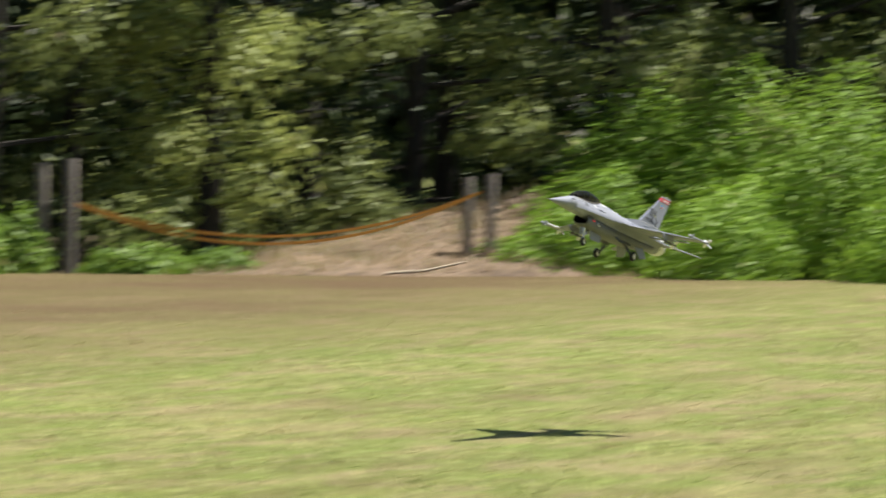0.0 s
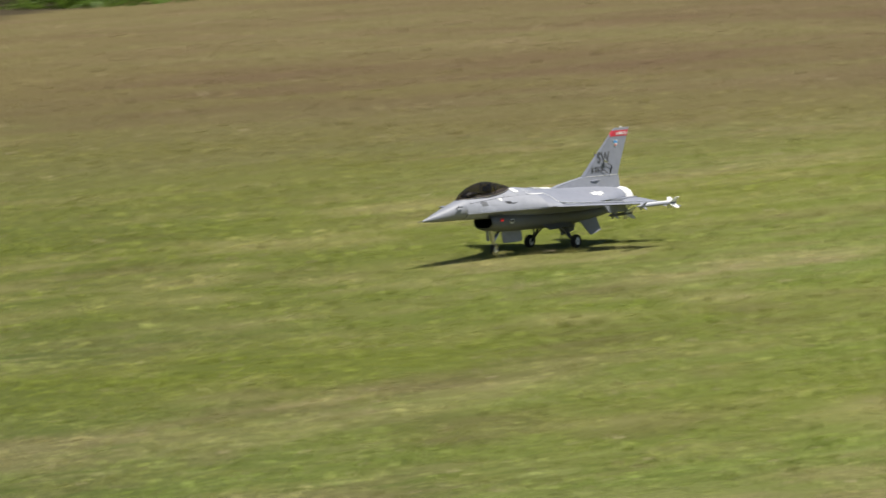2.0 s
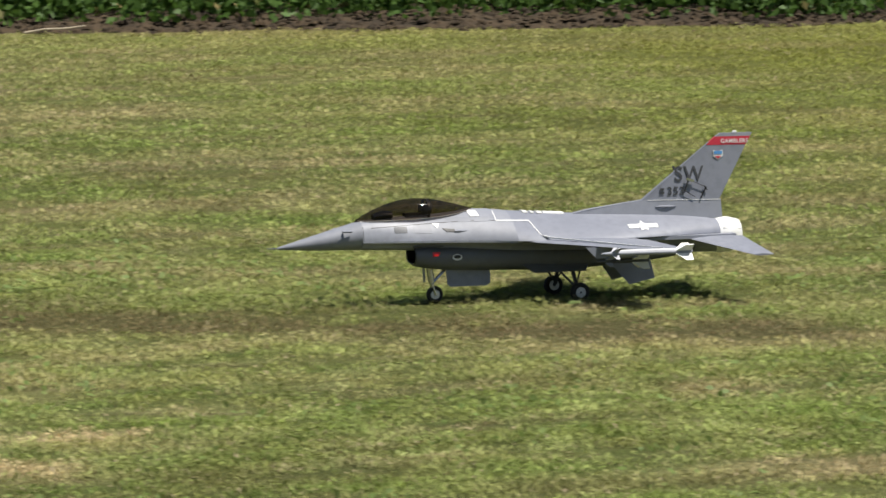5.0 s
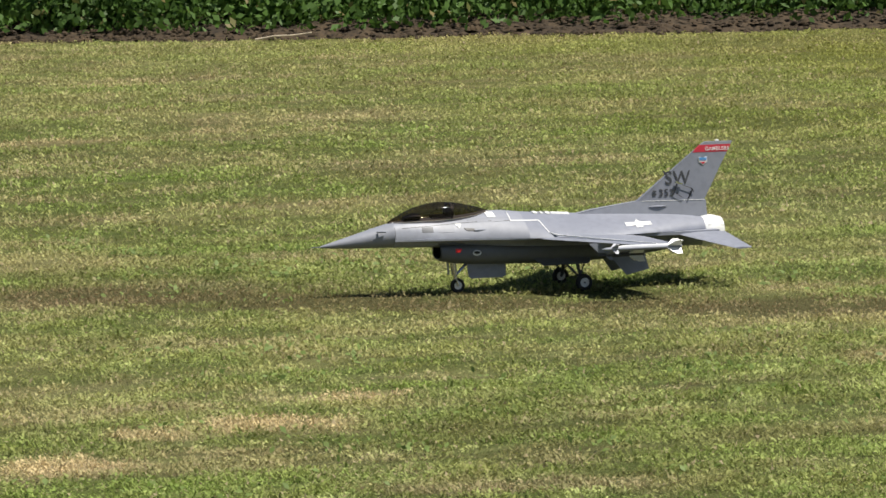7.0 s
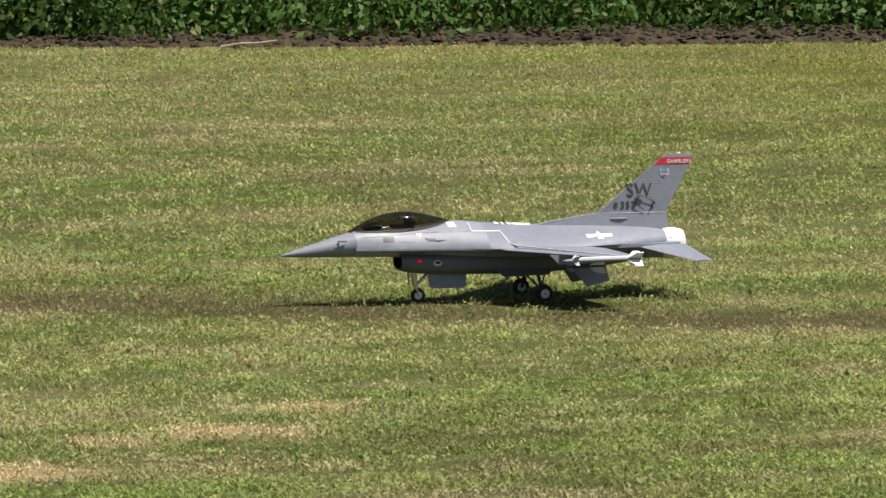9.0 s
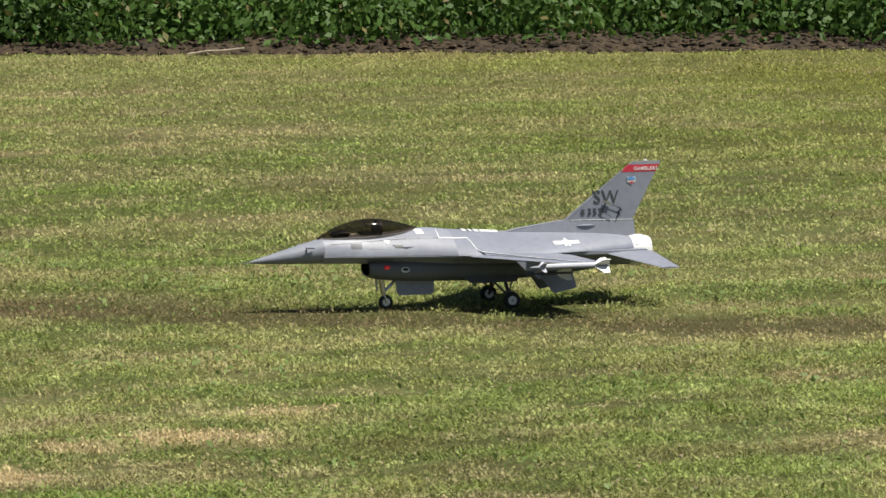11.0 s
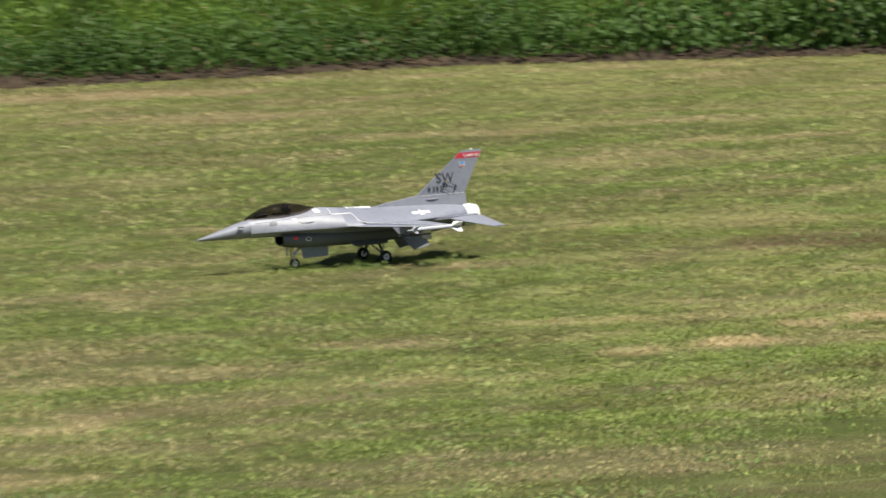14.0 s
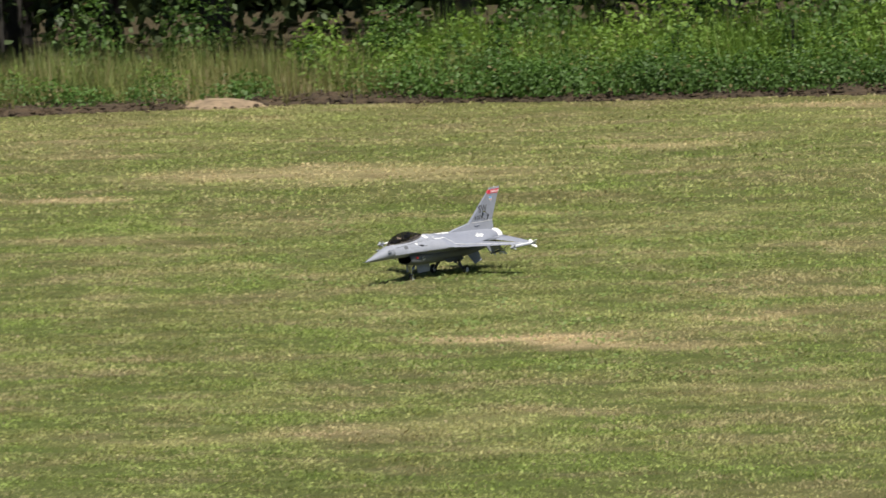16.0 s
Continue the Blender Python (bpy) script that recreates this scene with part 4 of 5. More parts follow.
    mesh_object("nose_gear_door", *plate(door, (0, 1, 0.15), 0.003), M_MID, jet, False, "grey hanging gear door")
    front = [(0.412, -0.017, 0.100), (0.412, -0.003, 0.100), (0.409, -0.004, 0.058), (0.409, -0.016, 0.056)]
    mesh_object("nose_gear_door", *plate(front, (1, 0, 0), 0.003), M_GREY, jet, False, "narrow front gear door")
    for side in (-1, 1):
        mesh_object("main_leg", *merged(rod((0.006, side * 0.052, 0.100), (0.0, side * 0.094, 0.034), 0.0055, 10), rod((0.0, side * 0.094, 0.036), (0.0, side * 0.104, 0.027), 0.0045, 8), rod((0.0, side * 0.10, 0.027), (0.0, side * 0.122, 0.027), 0.003, 8)), M_DARK, jet, True, "splayed dark main leg")
        mesh_object("main_brace", *merged(rod((0.055, side * 0.050, 0.098), (0.004, side * 0.090, 0.040), 0.0034, 8), rod((-0.03, side * 0.045, 0.10), (0.0, side * 0.085, 0.048), 0.0026, 8)), M_DARK, jet, True)
        dr = [(0.150, side * 0.058, 0.102), (-0.045, side * 0.058, 0.102), (-0.030, side * 0.078, 0.083), (0.120, side * 0.078, 0.081)]
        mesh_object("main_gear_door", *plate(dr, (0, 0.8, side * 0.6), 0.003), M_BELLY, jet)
    return jet, wheels


# ---- plants and edge of the field ----


def leaf_cloud(rng, centers, normals, size, droop=0.2):
    """Folded pointed leaves, two triangles each side of the rib, facing roughly along the normals."""
    n = len(centers)
    nrm = normals + rng.normal(0, 0.55, (n, 3))
    nrm /= np.linalg.norm(nrm, axis=1, keepdims=True)
    ax = np.cross(nrm, rng.normal(0, 1, (n, 3)))
    ax /= np.linalg.norm(ax, axis=1, keepdims=True) + 1e-9
    ax[:, 2] -= droop
    ax /= np.linalg.norm(ax, axis=1, keepdims=True)
    bx = np.cross(nrm, ax)
    s = (size * rng.uniform(0.6, 1.35, n))[:, None]
    p0 = centers - ax * s * 0.5
    p2 = centers + ax * s * 0.5
    fold = nrm * s * 0.08
    p1, p3 = centers + bx * s * 0.30 + fold, centers - bx * s * 0.30 + fold
    return np.stack([p0, p1, p2, p3], 1).reshape(-1, 3)


def mound_points(rng, n, c, rx, ry, h):
    """Points through the outer shell of a bushy heap on the ground."""
    u = rng.normal(0, 1, (n, 3))
    u /= np.linalg.norm(u, axis=1, keepdims=True)
    u[:, 2] = np.abs(u[:, 2])
    k = rng.uniform(0.62, 1.05, n)[:, None]
    lump = 0.8 + 0.4 * lattice(u[:, 0] * 3 + c[0] * 7, u[:, 1] * 3 + u[:, 2] * 4 + c[1] * 5, 61)[:, None]
    p = u * k * lump * np.array([rx, ry, h]) + np.array(c)
    return p, u


def stems_for(rng, c, rx, ry, h, count):
    pieces = []
    for _ in range(count):
        a, q = rng.uniform(0, 2 * math.pi), rng.uniform(0.2, 0.8)
        pieces.append(rod((c[0] + 0.3 * rx * math.cos(a) * q, c[1] + 0.3 * ry * math.sin(a) * q, c[2] - 0.02), (c[0] + rx * q * math.cos(a), c[1] + ry * q * math.sin(a), c[2] + h * rng.uniform(0.6, 0.95)), 0.008, 5, 0.003))
    return pieces


def shrub(rng, az, r, rx, ry, h, leaves, size, mat, label, category="shrub", base=0.0):
    x, y = polar(az, r)
    th = empty(category, Matrix.Translation((x, y, base)))
    tagged(th, label, category, group="plants at the field edge")
    p, u = mound_points(rng, leaves, (0, 0, 0), rx, ry, h)
    me = big_mesh("leaves", leaf_cloud(rng, p, u, size), 4, mat)
    lv = new("leaves", me)
    lv.parent = th
    for piece in stems_for(rng, (0, 0, 0), rx, ry, h, 6):
        mesh_object("stem", *piece, M_BARK, th)
    return th


def build_hedge():
    """A belt of leafy plants, low in front and higher behind, in four lengths along the field."""
    rng = np.random.default_rng(8)
    for az0, az1 in ((-16, 2), (2, 12), (12, 20), (20, 33.7)):
        low, high = ([], []), ([], [])
        n_pl = int((az1 - az0) * 27)
        for _ in range(n_pl):
            az, back = rng.uniform(az0, az1), rng.uniform(0, 1) ** 1.2 * (1.3 if az0 < 2 else 2.0)
            r = edge_r(az) + 0.34 + back
            if az < -3.5 and rng.uniform() < 0.78:
                continue
            if back > 0.55 and az < 16 and lattice(np.float64(az * 1.1), np.float64(back * 2.2), 91) < 0.46:
                continue
            x, y = polar(az, r)
            hgt = (0.30 + 0.17 * back) * rng.uniform(0.6, 1.25) * (1 - 0.3 * (az < -4)) * (1 + 0.5 * min(1, max(0, (az - 3) / 12)))
            wid = rng.uniform(0.22, 0.45)
            p, u = mound_points(rng, int((270 if az < 12 else 165) * (wid / 0.3)), (x, y, 0.05), wid, wid, hgt)
            belt = low if back < 0.55 or az > 16 else high
            belt[0].append(p)
            belt[1].append(u)
        for belt, mat, label in ((low, M_HEDGE, "dense low green leafy plants along the field"), (high, M_BUSH, "lighter green leafy plants behind the low front of the hedge")):
            if belt[0]:
                v = leaf_cloud(rng, np.concatenate(belt[0]), np.concatenate(belt[1]), 0.040 if az1 < 13 else 0.054)
                tagged(new("hedge", big_mesh("hedge", v, 4, mat)), label, "hedge", kind="stuff")


def build_bank():
    """Turned dark earth between lawn and hedge: clods heaped along the edge."""
    rng = np.random.default_rng(9)
    az = np.arange(-18, 33.8, 0.06)
    cross = np.array([-0.05, 0.06, 0.16, 0.28, 0.42, 0.6, 0.9, 1.6, 3.0, 5.0])
    lift = np.array([-0.02, 0.015, 0.045, 0.07, 0.085, 0.09, 0.08, 0.06, 0.05, 0.04])
    A, C = np.meshgrid(az, np.arange(len(cross)), indexing="ij")
    x, y = polar(A, edge_r(A) + cross[C] + 0.10 * (lattice(A * 3.1, A * 0 + 2, 71) - 0.5) * (C > 0))
    z = lift[C] * (0.45 + 0.7 * lattice(x * 4, y * 4, 72)) + 0.035 * (lattice(x * 17, y * 17, 73) - 0.4) * (C > 0)
    z[:, 0] = -0.02
    verts = np.stack([x, y, z], -1).reshape(-1, 3)
    m = len(cross)
    i = np.arange(len(az) - 1)[:, None] * m + np.arange(m - 1)[None, :]
    faces = np.stack([i, i + 1, i + m + 1, i + m], -1).reshape(-1, 4)
    me = bpy.data.meshes.new("earth_bank")
    me.from_pydata(verts.tolist(), [], faces.tolist())
    me.materials.append(M_SOIL)
    tagged(new("earth_bank", me), "low bank of turned dark brown earth", "earth bank", kind="structure")
    cl = []
    for _ in range(3400):
        a = rng.uniform(-14, 33.6)
        s, off = rng.uniform(0.005, 0.026), rng.normal(0.12, 0.16)
        cx, cy = polar(a, edge_r(a) + off)
        zh = float(np.interp(off, [0, 0.15, 0.45], [0, 0.035, 0.08]))
        ring = [[(cx + s * k * math.cos(2 * math.pi * j / 5 + a) * rng.uniform(0.7, 1.3), cy + s * k * math.sin(2 * math.pi * j / 5 + a) * rng.uniform(0.7, 1.3), 0.01 + zh + zz) for j in range(5)] for k, zz in ((1.3, 0.0), (1.0, s * 0.5), (0.35, s * 0.85))]
        cl.append(loft(ring))
    tagged(mesh_object("earth_clods", *merged(*cl), M_SOIL), "loose dark earth clods by the bank", "earth clods", kind="stuff")


def branch(name, pts, r, label):
    pieces = [rod(a, b, r * (1 - 0.15 * i), 7, r * (1 - 0.15 * (i + 1))) for i, (a, b) in enumerate(zip(pts, pts[1:]))]
    tagged(mesh_object(name, *merged(*pieces), M_STICK, None, True), label, "branch")


def tree_variant(rng, height, spread, leaves, low, mat):
    """A tapered trunk with limbs, and a crown of separate leafy sprays round the limb ends."""
    th = empty("tree")
    pieces = [rod((0, 0, -0.1), (0.1, 0.05, height * 0.4), 0.16, 10, 0.11), rod((0.1, 0.05, height * 0.4), (-0.05, 0.1, height * 0.9), 0.11, 8, 0.03)]
    pts, nor = [], []
    n_limb = 26
    for k in range(n_limb):
        z0 = height * (low + (0.86 - low) * (k / n_limb) ** 0.9)
        a = k * 2.4 + rng.uniform(-0.4, 0.4)
        reach = spread * (1.05 - 0.5 * (k / n_limb)) * rng.uniform(0.7, 1.15)
        tip = Vector((reach * math.cos(a), reach * math.sin(a), z0 + rng.uniform(-0.3, 0.7)))
        pieces.append(rod((0.05, 0.05, z0 - 0.25), tip, 0.035, 5, 0.008))
        for q in (0.55, 0.8, 1.0):
            c = Vector((0.05, 0.05, z0 - 0.25)).lerp(tip, q)
            m = int(leaves / n_limb / 3)
            u = rng.normal(0, 1, (m, 3))
            u /= np.linalg.norm(u, axis=1, keepdims=True)
            rad = rng.uniform(0.45, 0.75) if leaves > 5000 else rng.uniform(0.35, 0.6)
            pts.append(np.array(c) + u * rng.uniform(0.3, 1.0, (m, 1)) * np.array([rad, rad, rad * 0.7]))
            up = u.copy()
            up[:, 2] += 0.6
            nor.append(up)
    mesh_object("trunk", *merged(*pieces), M_BARK, th, True)
    cr = new("crown", big_mesh("crown", leaf_cloud(rng, np.concatenate(pts), np.concatenate(nor), 0.125 if leaves > 5000 else 0.20, 0.5), 4, mat))
    cr.parent = th
    return th


def build_woods():
    rng = np.random.default_rng(12)
    kinds = [tree_variant(rng, h, s, n, low, mat) for h, s, n, low, mat in ((8.5, 2.3, 8000, 0.08, M_TREE_SHADED), (9.5, 2.7, 2300, 0.22, M_SHADE), (7.5, 1.0, 7000, 0.04, M_TREE_SUNLIT))]
    first = [True] * 3
    labels = ("leafy tree at the wood's edge, leaf colour dimmed for shade", "taller tree with open lower trunk, leaves coloured dark for shade", "slim tree at the wood's edge, sunlight put into its leaf colour")
    for row, (back, step) in enumerate(((4.6, 2.3), (7.5, 2.6), (11.0, 4.0), (15.0, 6.0))):
        az = -17.0
        while az < 82:
            if row > 0 and 15 < az < 45:
                az = 45.0
            near = 2.0 if row == 0 and 40 < az < 62.6 else 0.0
            r = float(edge_r(az)) + back - near + rng.uniform(-0.6, 0.6)
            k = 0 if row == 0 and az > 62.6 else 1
            x, y = polar(az, r)
            m = Matrix.Translation((x, y, 0)) @ Euler((0, 0, rng.uniform(0, 6.28))).to_matrix().to_4x4()
            if first[k]:
                t = kinds[k]
                t.matrix_world = m
                first[k] = False
            else:
                t = copy_thing(kinds[k], m)
            tagged(t, labels[k], "tree", group="trees of the wood")
            az += math.degrees(step / r) * rng.uniform(0.8, 1.2)
    # one slim tree stands before the others, sunlight put into its leaf colour
    x, y = polar(66.5, float(edge_r(66.5)) + 2.6)
    kinds[2].matrix_world = Matrix.Translation((x, y, 0))
    tagged(kinds[2], labels[2], "tree", group="trees of the wood")
    # undergrowth and the depth of the wood behind, shade put into their leaf colour
    for name, back, depth, top, cell, per, size, label in (("undergrowth", 3.5, 9.0, 2.7, 0.4, 26, 0.15, "undergrowth beneath the trees, leaves coloured dark for shade"), ("far_woods", 22.0, 4.0, 9.5, 0.40, 24, 1.05, "dense wood behind the field, leaves coloured dark for shade")):
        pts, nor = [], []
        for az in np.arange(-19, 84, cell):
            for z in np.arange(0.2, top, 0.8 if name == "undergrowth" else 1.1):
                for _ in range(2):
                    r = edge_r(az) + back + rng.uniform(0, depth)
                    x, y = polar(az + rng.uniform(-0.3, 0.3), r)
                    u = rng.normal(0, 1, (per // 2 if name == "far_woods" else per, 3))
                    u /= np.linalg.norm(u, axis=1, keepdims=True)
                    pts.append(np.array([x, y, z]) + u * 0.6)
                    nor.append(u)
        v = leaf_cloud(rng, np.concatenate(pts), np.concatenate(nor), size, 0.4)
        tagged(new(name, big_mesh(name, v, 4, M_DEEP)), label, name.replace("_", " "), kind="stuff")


def rough_grass(name, rng, spots, n, rad, h, mat, label):
    """Long loose grass: n leaning blades round each spot, all in one mesh."""
    out = []
    for sx, sy in spots:
        x, y = sx + rng.normal(0, rad * 0.5, n), sy + rng.normal(0, rad * 0.5, n)
        a, lean = rng.uniform(0, 2 * np.pi, n), np.abs(rng.normal(0.3, 0.25, n))
        ln = h * rng.uniform(0.5, 1.1, n) * rng.uniform(0.7, 1.2)
        base = np.stack([x, y, np.zeros(n) - 0.02], -1)
        side = np.stack([np.cos(a + 1.6) * 0.008, np.sin(a + 1.6) * 0.008, np.zeros(n)], -1)
        tip = base + np.stack([np.cos(a) * np.sin(lean) * ln, np.sin(a) * np.sin(lean) * ln, np.cos(lean) * ln], -1)
        out.append(np.stack([base - side, base + side, tip], 1).reshape(-1, 3))
    tagged(new(name, big_mesh(name, np.concatenate(out), 3, mat)), label, "grass", kind="stuff")


def build_weeds():
    """Broad-leaved weeds in loose rosettes in the turf by the resting place."""
    rng = np.random.default_rng(21)
    pts, nor = [], []
    for _ in range(420):
        az, r = rng.uniform(-8, 30), rng.uniform(8.5, 19)
        x, y = polar(az, r)
        m = int(rng.integers(8, 26))
        rad = rng.uniform(0.04, 0.13)
        p = np.stack([x + rng.normal(0, rad, m), y + rng.normal(0, rad, m), rng.uniform(0.008, 0.030, m)], -1)
        pts.append(p)
        nor.append(np.tile([0, -0.3, 1.0], (m, 1)))
    v = leaf_cloud(rng, np.concatenate(pts), np.concatenate(nor), 0.021, 0.1)
    tagged(new("weeds", big_mesh("weeds", v, 4, M_WEED)), "broad-leaved green weeds in the mown turf", "weeds", kind="stuff")


def slope_height(az, back):
    """The dry slope between the posts climbs away from the field and towards the bush mound."""
    side = np.clip((az - 66.4) / 3.0, 0, 1) * np.clip((70.1 - az) / 0.7, 0, 1)
    return 0.95 * side * np.clip(back / 2.4, 0, 1) ** 0.9 * np.clip((6.0 - back) / 2.0, 0, 1)


def build_dry_slope(rng):
    az, back = np.meshgrid(np.arange(66.2, 71.6, 0.05), np.arange(0.0, 6.2, 0.1), indexing="ij")
    x, y = polar(az, edge_r(az) + back)
    z = slope_height(az, back) + 0.07 * (lattice(x * 2.5, y * 2.5, 95) - 0.5) + 0.05 * (lattice(x * 9, y * 9, 96) - 0.5) - 0.02
    z[:, 0] = -0.03
    n = az.shape[1]
    i = np.arange(az.shape[0] - 1)[:, None] * n + np.arange(n - 1)[None, :]
    me = bpy.data.meshes.new("dry_slope")
    me.from_pydata(np.stack([x, y, z], -1).reshape(-1, 3).tolist(), [], np.stack([i, i + 1, i + n + 1, i + n], -1).reshape(-1, 4).tolist())
    me.materials.append(M_SLOPE)
    me.polygons.foreach_set("use_smooth", [True] * len(me.polygons))
    tagged(new("dry_slope", me), "dry tan earth slope between the posts", "slope", kind="structure")
    out = []
    for _ in range(9000):
        a, b = rng.uniform(66.4, 71.0), rng.uniform(0.1, 4.0)
        sx, sy = polar(a, float(edge_r(a)) + b)
        turn, ln = rng.uniform(0, 2 * math.pi), rng.uniform(0.06, 0.20)
        base = Vector((sx, sy, float(slope_height(a, b)) - 0.04))
        side = Vector((-math.sin(turn), math.cos(turn), 0)) * 0.010
        tip = base + Vector((math.cos(turn) * ln, math.sin(turn) * ln, 0.04 + ln * rng.uniform(0.2, 0.9)))
        out += [base - side, base + side, tip]
    tagged(new("dry_grass", big_mesh("dry_grass", np.array(out), 3, M_STRAWY)), "dry brown grass on the slope between the posts", "grass", kind="stuff")


def build_edge_plants():
    rng = np.random.default_rng(14)
    # distinct bushes over the hedge; the rear right ones take the shade-darkened leaves
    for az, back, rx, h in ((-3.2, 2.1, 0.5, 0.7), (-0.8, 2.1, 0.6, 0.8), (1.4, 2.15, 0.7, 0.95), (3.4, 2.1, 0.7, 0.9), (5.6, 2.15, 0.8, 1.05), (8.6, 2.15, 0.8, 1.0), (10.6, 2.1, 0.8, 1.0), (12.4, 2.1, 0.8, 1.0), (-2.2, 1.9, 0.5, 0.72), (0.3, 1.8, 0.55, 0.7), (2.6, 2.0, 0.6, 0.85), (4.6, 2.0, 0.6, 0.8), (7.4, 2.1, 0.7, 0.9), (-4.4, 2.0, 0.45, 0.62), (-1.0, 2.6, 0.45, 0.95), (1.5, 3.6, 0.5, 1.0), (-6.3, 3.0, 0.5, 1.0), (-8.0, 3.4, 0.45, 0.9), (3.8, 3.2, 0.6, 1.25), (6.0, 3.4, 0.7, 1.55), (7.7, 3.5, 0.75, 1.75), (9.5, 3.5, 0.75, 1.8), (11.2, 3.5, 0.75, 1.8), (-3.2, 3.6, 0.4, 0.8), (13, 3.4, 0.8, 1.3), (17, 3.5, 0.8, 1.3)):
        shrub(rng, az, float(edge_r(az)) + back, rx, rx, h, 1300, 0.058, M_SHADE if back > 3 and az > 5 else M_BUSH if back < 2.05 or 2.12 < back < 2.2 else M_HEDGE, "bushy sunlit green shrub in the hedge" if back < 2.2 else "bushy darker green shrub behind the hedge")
    for az, back, rx, h in ((-2.3, 1.1, 0.17, 0.62), (-1.6, 1.0, 0.15, 0.70), (1.3, 1.1, 0.20, 0.60), (3.1, 1.2, 0.24, 0.80), (3.9, 1.2, 0.2, 0.72), (5.2, 1.2, 0.28, 0.82), (-4.6, 1.2, 0.16, 0.52)):
        shrub(rng, az, float(edge_r(az)) + back, rx, rx, h, 420, 0.05, M_HEDGE, "small dark green bush among lighter plants")
    # a bare sandy patch where the bank is broken
    px, py = polar(-6.2, float(edge_r(-6.2)) + 0.15)
    rings = [[(px + a * k * math.cos(2 * math.pi * j / 18) * (1 + 0.15 * math.sin(3.1 * j)), py + b * k * math.sin(2 * math.pi * j / 18), z) for j in range(18)] for k, z, a, b in ((1.0, -0.02, 0.50, 0.34), (0.8, 0.03, 0.50, 0.34), (0.5, 0.065, 0.50, 0.34), (0.2, 0.08, 0.50, 0.34))]
    tagged(mesh_object("sand_patch", *loft(rings), M_SAND, None, True), "low patch of dry tan sand at the field edge", "sand patch")
    # tall grass tufts, yellowish, left of the hedge's dense part
    spots = []
    for az in rng.uniform(-13, 1.5, 90):
        spots.append(polar(az, float(edge_r(az)) + rng.uniform(0.6, 4.0)))
    rough_grass("tall_grass", rng, spots, 170, 0.35, 0.55, M_TALL, "tall yellowish grass in the rough edge")
    spots = [polar(az, float(edge_r(az)) + rng.uniform(0.25, 3.2)) for az in rng.uniform(-13, -3.2, 75)]
    rough_grass("meadow_grass", rng, spots, 170, 0.30, 0.38, M_MEADOW, "rank olive and straw grass at the field edge")
    spots = [polar(az, float(edge_r(az)) + rng.uniform(1.2, 3.4)) for az in rng.uniform(-2.5, 13, 70)]
    rough_grass("tall_grass", rng, spots, 150, 0.32, 0.78, M_BUSH, "tall bright green grass among the shrubs")
    # bright overgrown mound and rough growth by the posts
    for az, back, rx, ry, h, n in ((69.15, 0.8, 0.5, 0.6, 0.42, 1000), (69.6, 0.8, 0.6, 0.7, 0.75, 1600), (70.25, 2.2, 0.85, 1.2, 2.1, 4500), (71.0, 2.1, 1.2, 1.5, 2.3, 6000), (71.9, 2.0, 1.7, 1.6, 2.25, 7500), (73.2, 2.0, 1.7, 1.6, 2.2, 7500), (69.9, 1.2, 0.9, 1.1, 1.15, 3000), (71.1, 0.7, 1.5, 0.9, 1.05, 5000), (72.8, 0.8, 1.6, 1.0, 1.15, 5000), (74.6, 1.9, 1.9, 1.6, 2.1, 5000), (76.8, 1.8, 2.4, 1.8, 2.1, 3000)):
        shrub(rng, az, float(edge_r(az)) + back, rx, ry, h, int(n * 1.8), 0.078, M_MOUND, "bright green overgrown bush mound")
    for az, back, rx, h, n in ((63.5, 0.9, 0.9, 0.62, 1600), (64.3, 0.9, 0.8, 0.85, 1600), (64.85, 0.9, 0.5, 0.7, 900), (65.9, 0.8, 0.8, 0.32, 900), (66.6, 0.9, 0.6, 0.25, 500), (40.2, 0.8, 1.2, 0.6, 1200), (41.6, 0.8, 1.3, 0.5, 1200), (42.9, 0.8, 1.3, 0.6, 1200), (44.2, 0.9, 1.3, 0.5, 1200), (45.4, 0.9, 1.2, 0.55, 1200), (46.6, 0.8, 1.2, 0.42, 1000), (47.8, 0.8, 1.2, 0.36, 1000), (49.0, 0.8, 1.1, 0.30, 900)):
        shrub(rng, az, float(edge_r(az)) + back, rx, rx * 0.8, h, n, 0.11, M_BUSH, "low sunlit green bush at the field's far edge")
    # bushes before the wood, its shade carried by their leaf colour
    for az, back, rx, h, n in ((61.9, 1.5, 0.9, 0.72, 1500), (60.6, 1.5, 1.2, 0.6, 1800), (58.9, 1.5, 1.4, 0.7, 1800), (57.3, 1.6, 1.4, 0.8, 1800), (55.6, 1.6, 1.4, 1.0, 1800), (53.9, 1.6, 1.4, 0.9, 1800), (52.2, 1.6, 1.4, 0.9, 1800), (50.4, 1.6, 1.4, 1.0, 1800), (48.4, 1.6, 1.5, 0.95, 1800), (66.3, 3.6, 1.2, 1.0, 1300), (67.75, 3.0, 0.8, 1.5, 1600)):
        shrub(rng, az, float(edge_r(az)) + back, rx, rx * 0.8, h, n, 0.11, (M_DIM if az > 59.5 else M_SHADE) if az < 63 else M_TREE_SHADED, "green bush before the wood, shade put into its leaf colour")
    build_dry_slope(rng)


def post(x, y, h, w, lean):
    n = 10
    rings = []
    for z, k in ((-0.2, 1.0), (h * 0.5, 0.97), (h - 0.01, 0.93), (h, 0.86)):
        rings.append([(lean * z + w / 2 * k * math.cos(2 * math.pi * i / n), w / 2 * k * math.sin(2 * math.pi * i / n), z) for i in range(n)])
    ob = mesh_object("wooden_post", *loft(rings), M_WOOD, None, True)
    ob.location = (x, y, 0)
    return tagged(ob, "weathered grey wooden post beside its twin", "post", group="posts at the field edge")


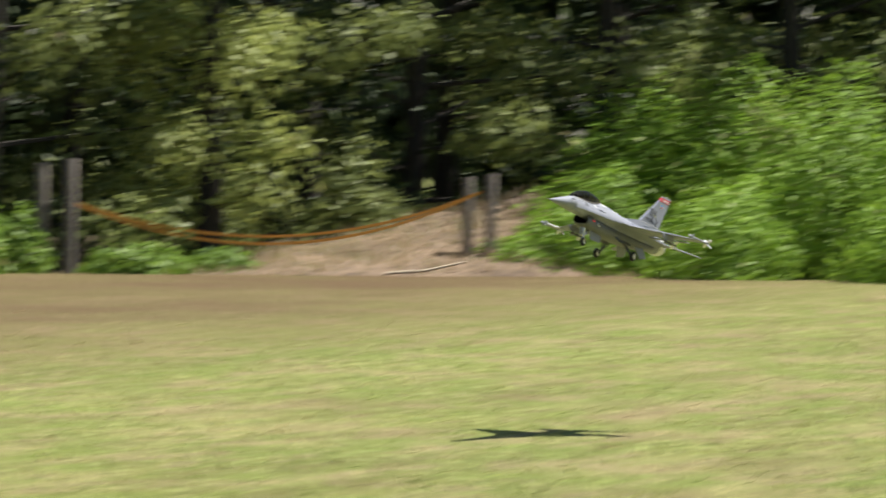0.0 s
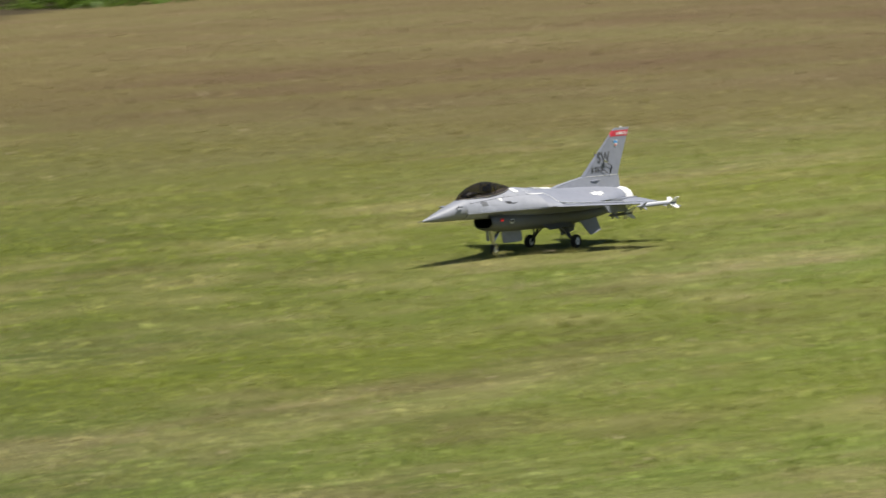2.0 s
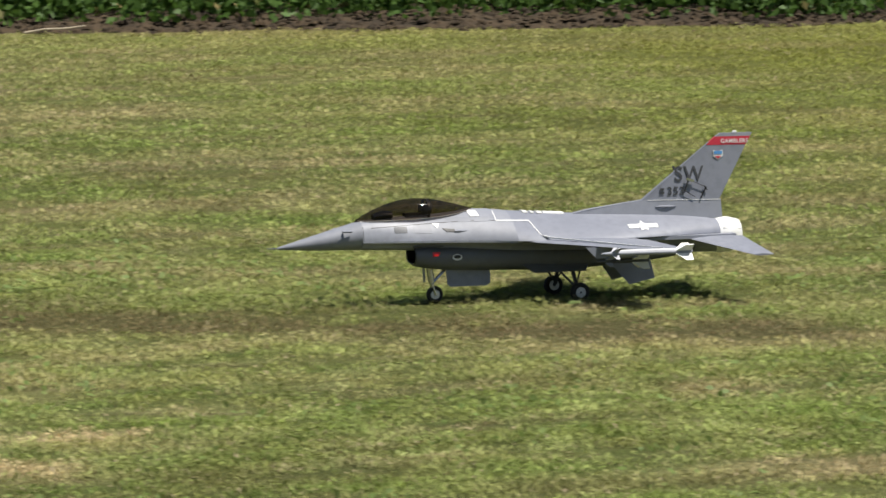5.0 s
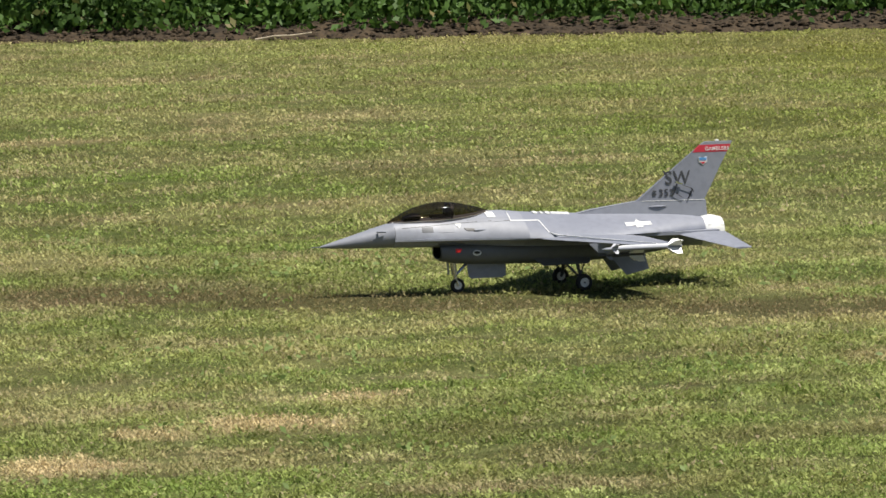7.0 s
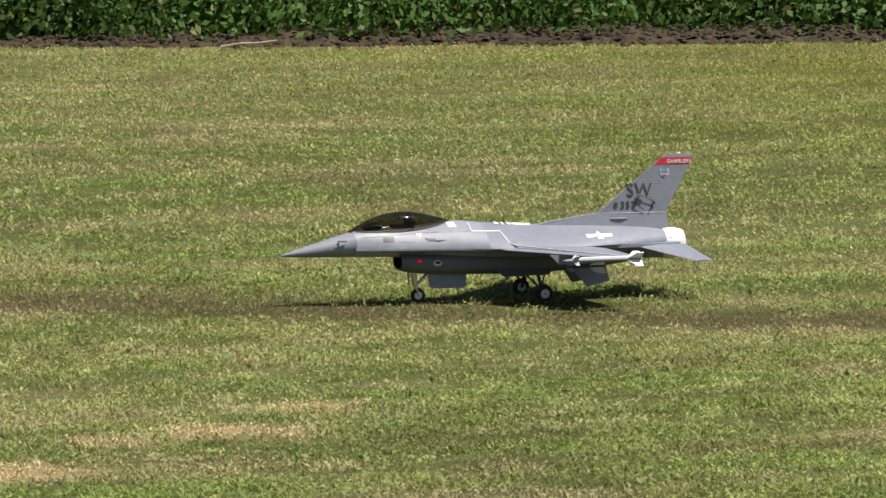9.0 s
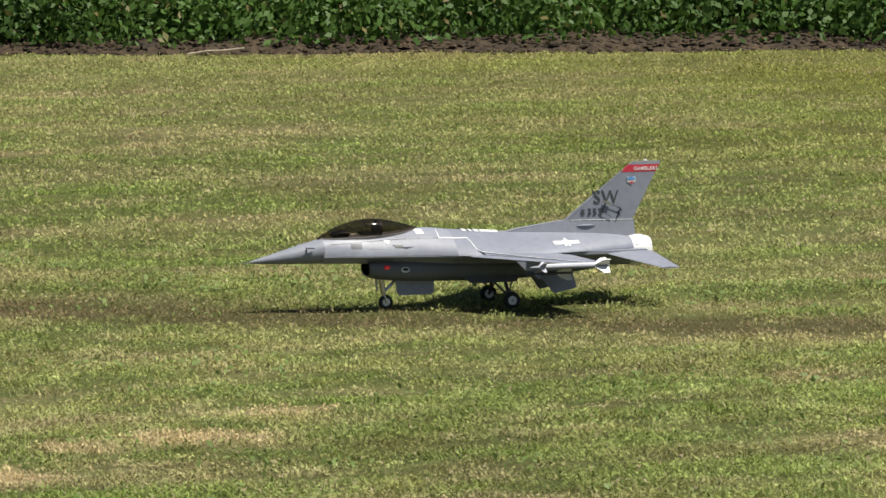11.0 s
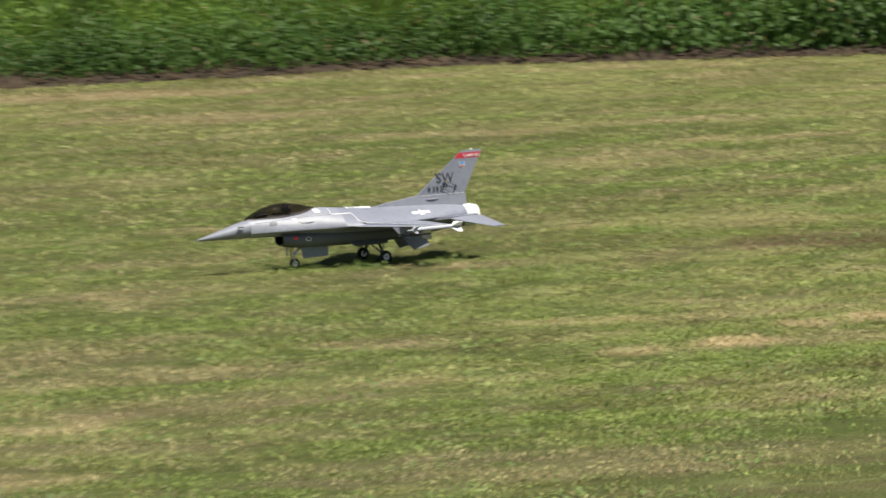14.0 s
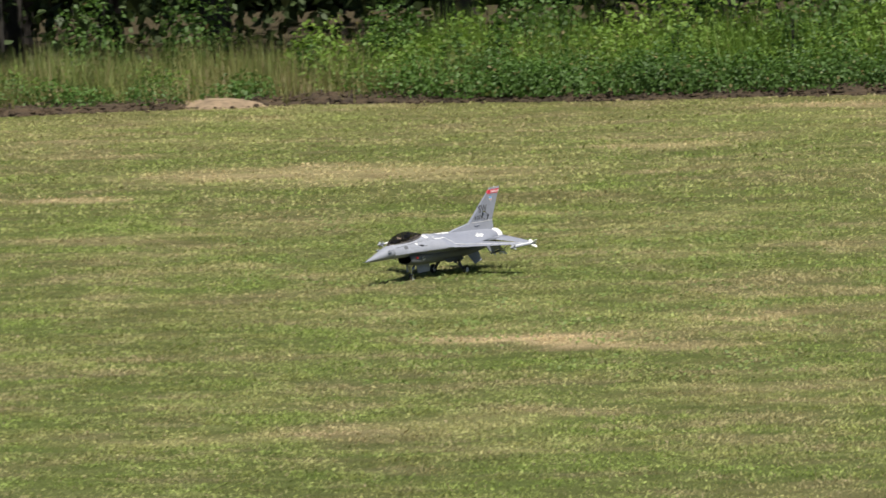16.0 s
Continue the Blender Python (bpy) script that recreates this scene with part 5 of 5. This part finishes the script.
def strap(a, b, sag, label):
    """A slack doubled strap between two posts."""
    a, b, n = Vector(a), Vector(b), 24
    th = empty("slack_strap", Matrix.Translation(a))
    tagged(th, label, "strap")
    for off in (0.0, 0.085):
        pts = []
        for i in range(n + 1):
            u = i / n
            p = a.lerp(b, u) - a
            p.z -= (sag + off) * 4 * u * (1 - u)
            pts.append(p)
        rings = []
        for i, p in enumerate(pts):
            rings.append([p + Vector((0, 0, 0.016)), p + Vector((0.004, -0.004, 0)), p - Vector((0, 0, 0.016)), p + Vector((-0.004, 0.004, 0))])
        mesh_object("strap_line", *loft(rings), M_STRAP, th, True)
    return th


def build_fence():
    ax, ay = P1
    bx, by = P2
    post(ax - 0.06, ay + 0.13, 1.22, 0.14, -0.02)
    post(ax + 0.08, ay - 0.14, 1.27, 0.14, 0.02)
    post(bx - 0.05, by + 0.12, 1.13, 0.12, 0.0)
    post(bx + 0.06, by - 0.12, 1.17, 0.12, 0.01)
    strap((ax + 0.05, ay - 0.1, 0.82), (bx, by, 0.95), 0.46, "slack orange strap strung between wooden posts")


P1, P2 = (60.37, 14.87), (64.42, 11.40)
build_ground()
build_grass()
build_weeds()
build_bank()
build_hedge()
build_woods()
build_edge_plants()
build_fence()
branch("fallen_branch", [(3.20, 13.60, 0.016), (3.31, 13.58, 0.034), (3.42, 13.58, 0.036), (3.54, 13.60, 0.046)], 0.0065, "pale dead branch lying beside the earth bank")
ex, ey = polar(68.4, float(edge_r(68.4)) - 0.1)
branch("fallen_branch", [(ex - 0.3, ey + 0.35, 0.03), (ex, ey, 0.06), (ex + 0.3, ey - 0.35, 0.16)], 0.02, "pale dead branch at the far field edge")
JET, WHEELS = build_jet()

# seconds, place of the main wheels' midpoint x y z, heading, nose up, left wing down
JET_ROWS = (
    (0.0, 34.614, -0.963, 0.952, 172.6, 12.0, 3.2),
    (0.2, 31.663, -0.616, 0.680, 172.1, 13.0, 3.4),
    (0.4, 28.709, -0.266, 0.420, 172.2, 14.2, 5.4),
    (0.5, 27.268, -0.115, 0.284, 173.0, 14.0, 5.2),
    (0.6, 25.838, 0.032, 0.170, 173.8, 12.0, 4.2),
    (0.7, 24.420, 0.190, 0.055, 175.6, 7.0, 2.0),
    (0.8, 23.035, 0.328, 0.000, 178.1, 0.5, 0.0),
    (1.0, 20.437, 0.492, 0.000, 182.2, -2.7, -0.5),
    (1.5, 15.132, 0.490, 0.000, 186.9, 0.5, -1.1),
    (2.0, 10.231, 0.317, 0.000, 188.9, 0.5, -0.9),
    (2.5, 6.747, 0.186, 0.000, 192.9, 0.2, -0.8),
    (3.0, 5.322, 0.269, 0.000, 187.4, 0.1, -0.4),
    (3.4, 4.321, 0.286, 0.000, 184.7, 0.1, -0.3),
    (3.8, 3.308, 0.300, 0.000, 182.1, 0.1, -0.3),
    (4.2, 2.348, 0.310, 0.000, 179.9, 0.1, -0.3),
    (4.6, 1.505, 0.317, 0.000, 178.0, 0.1, -0.3),
    (5.0, 0.845, 0.322, 0.000, 176.8, 0.1, -0.3),
    (5.3, 0.508, 0.323, 0.000, 176.3, 0.1, -0.3),
    (5.5, 0.374, 0.324, 0.000, 176.2, 0.1, -0.2),
    (6.0, 0.215, 0.318, 0.000, 178.5, -0.5, -0.2),
    (6.2, 0.223, 0.356, 0.000, 178.9, -0.3, -0.1),
    (6.5, 0.223, 0.356, 0.000, 179.1, -0.0, -0.1),
    (7.0, 0.224, 0.357, 0.000, 179.1, -0.0, -0.1),
    (7.5, 0.222, 0.351, 0.000, 179.1, 0.0, -0.1),
    (8.0, 0.222, 0.350, 0.000, 179.1, -0.0, -0.1),
    (8.5, 0.222, 0.351, 0.000, 179.1, -0.0, -0.1),
    (9.0, 0.223, 0.353, 0.000, 179.1, -0.0, -0.1),
    (11.3, 0.223, 0.353, 0.000, 179.1, -0.0, -0.1),
    (11.5, 0.226, 0.379, 0.000, 177.0, -0.2, 0.0),
    (12.0, 0.001, 0.381, 0.000, 180.5, -0.4, 0.6),
    (12.5, -0.560, 0.441, 0.000, 179.9, 0.6, 0.7),
    (13.0, -1.307, 0.594, 0.000, 180.7, 0.6, 0.6),
    (13.5, -2.099, 0.787, 0.000, 186.3, -1.0, -0.1),
    (14.0, -3.076, 0.970, 0.000, 197.1, -0.5, -0.1),
    (14.5, -4.250, 0.348, 0.000, 209.0, 0.1, -0.0),
    (15.0, -5.132, 0.062, 0.000, 219.8, -0.3, -0.1),
    (15.5, -5.924, -0.482, 0.000, 228.8, -0.0, -0.0),
    (16.0, -6.590, -1.299, 0.000, 237.7, -1.6, -0.4),
)


def motions():
    walk(JET, [(r[0], pose(r[1], r[2], r[3] + 0.004, -r[6], -r[5], r[4])) for r in JET_ROWS])
    # the wheels turn with the distance rolled, at most 75 degrees from row to row
    times = [r[0] for r in JET_ROWS]
    xs, ys = [r[1] for r in JET_ROWS], [r[2] for r in JET_ROWS]
    for w in WHEELS:
        home, radius = w.location.copy(), w.location.z
        angle, rows, last = 0.0, [], None
        for i in range(161):
            t = i / 10
            here = (float(np.interp(t, times, xs)), float(np.interp(t, times, ys)))
            if last:
                angle += min(75.0, math.degrees(math.dist(here, last) / radius))
            last = here
            rows.append((t, pose(*home, 0, angle, 0)))
        walk(w, rows)


motions()
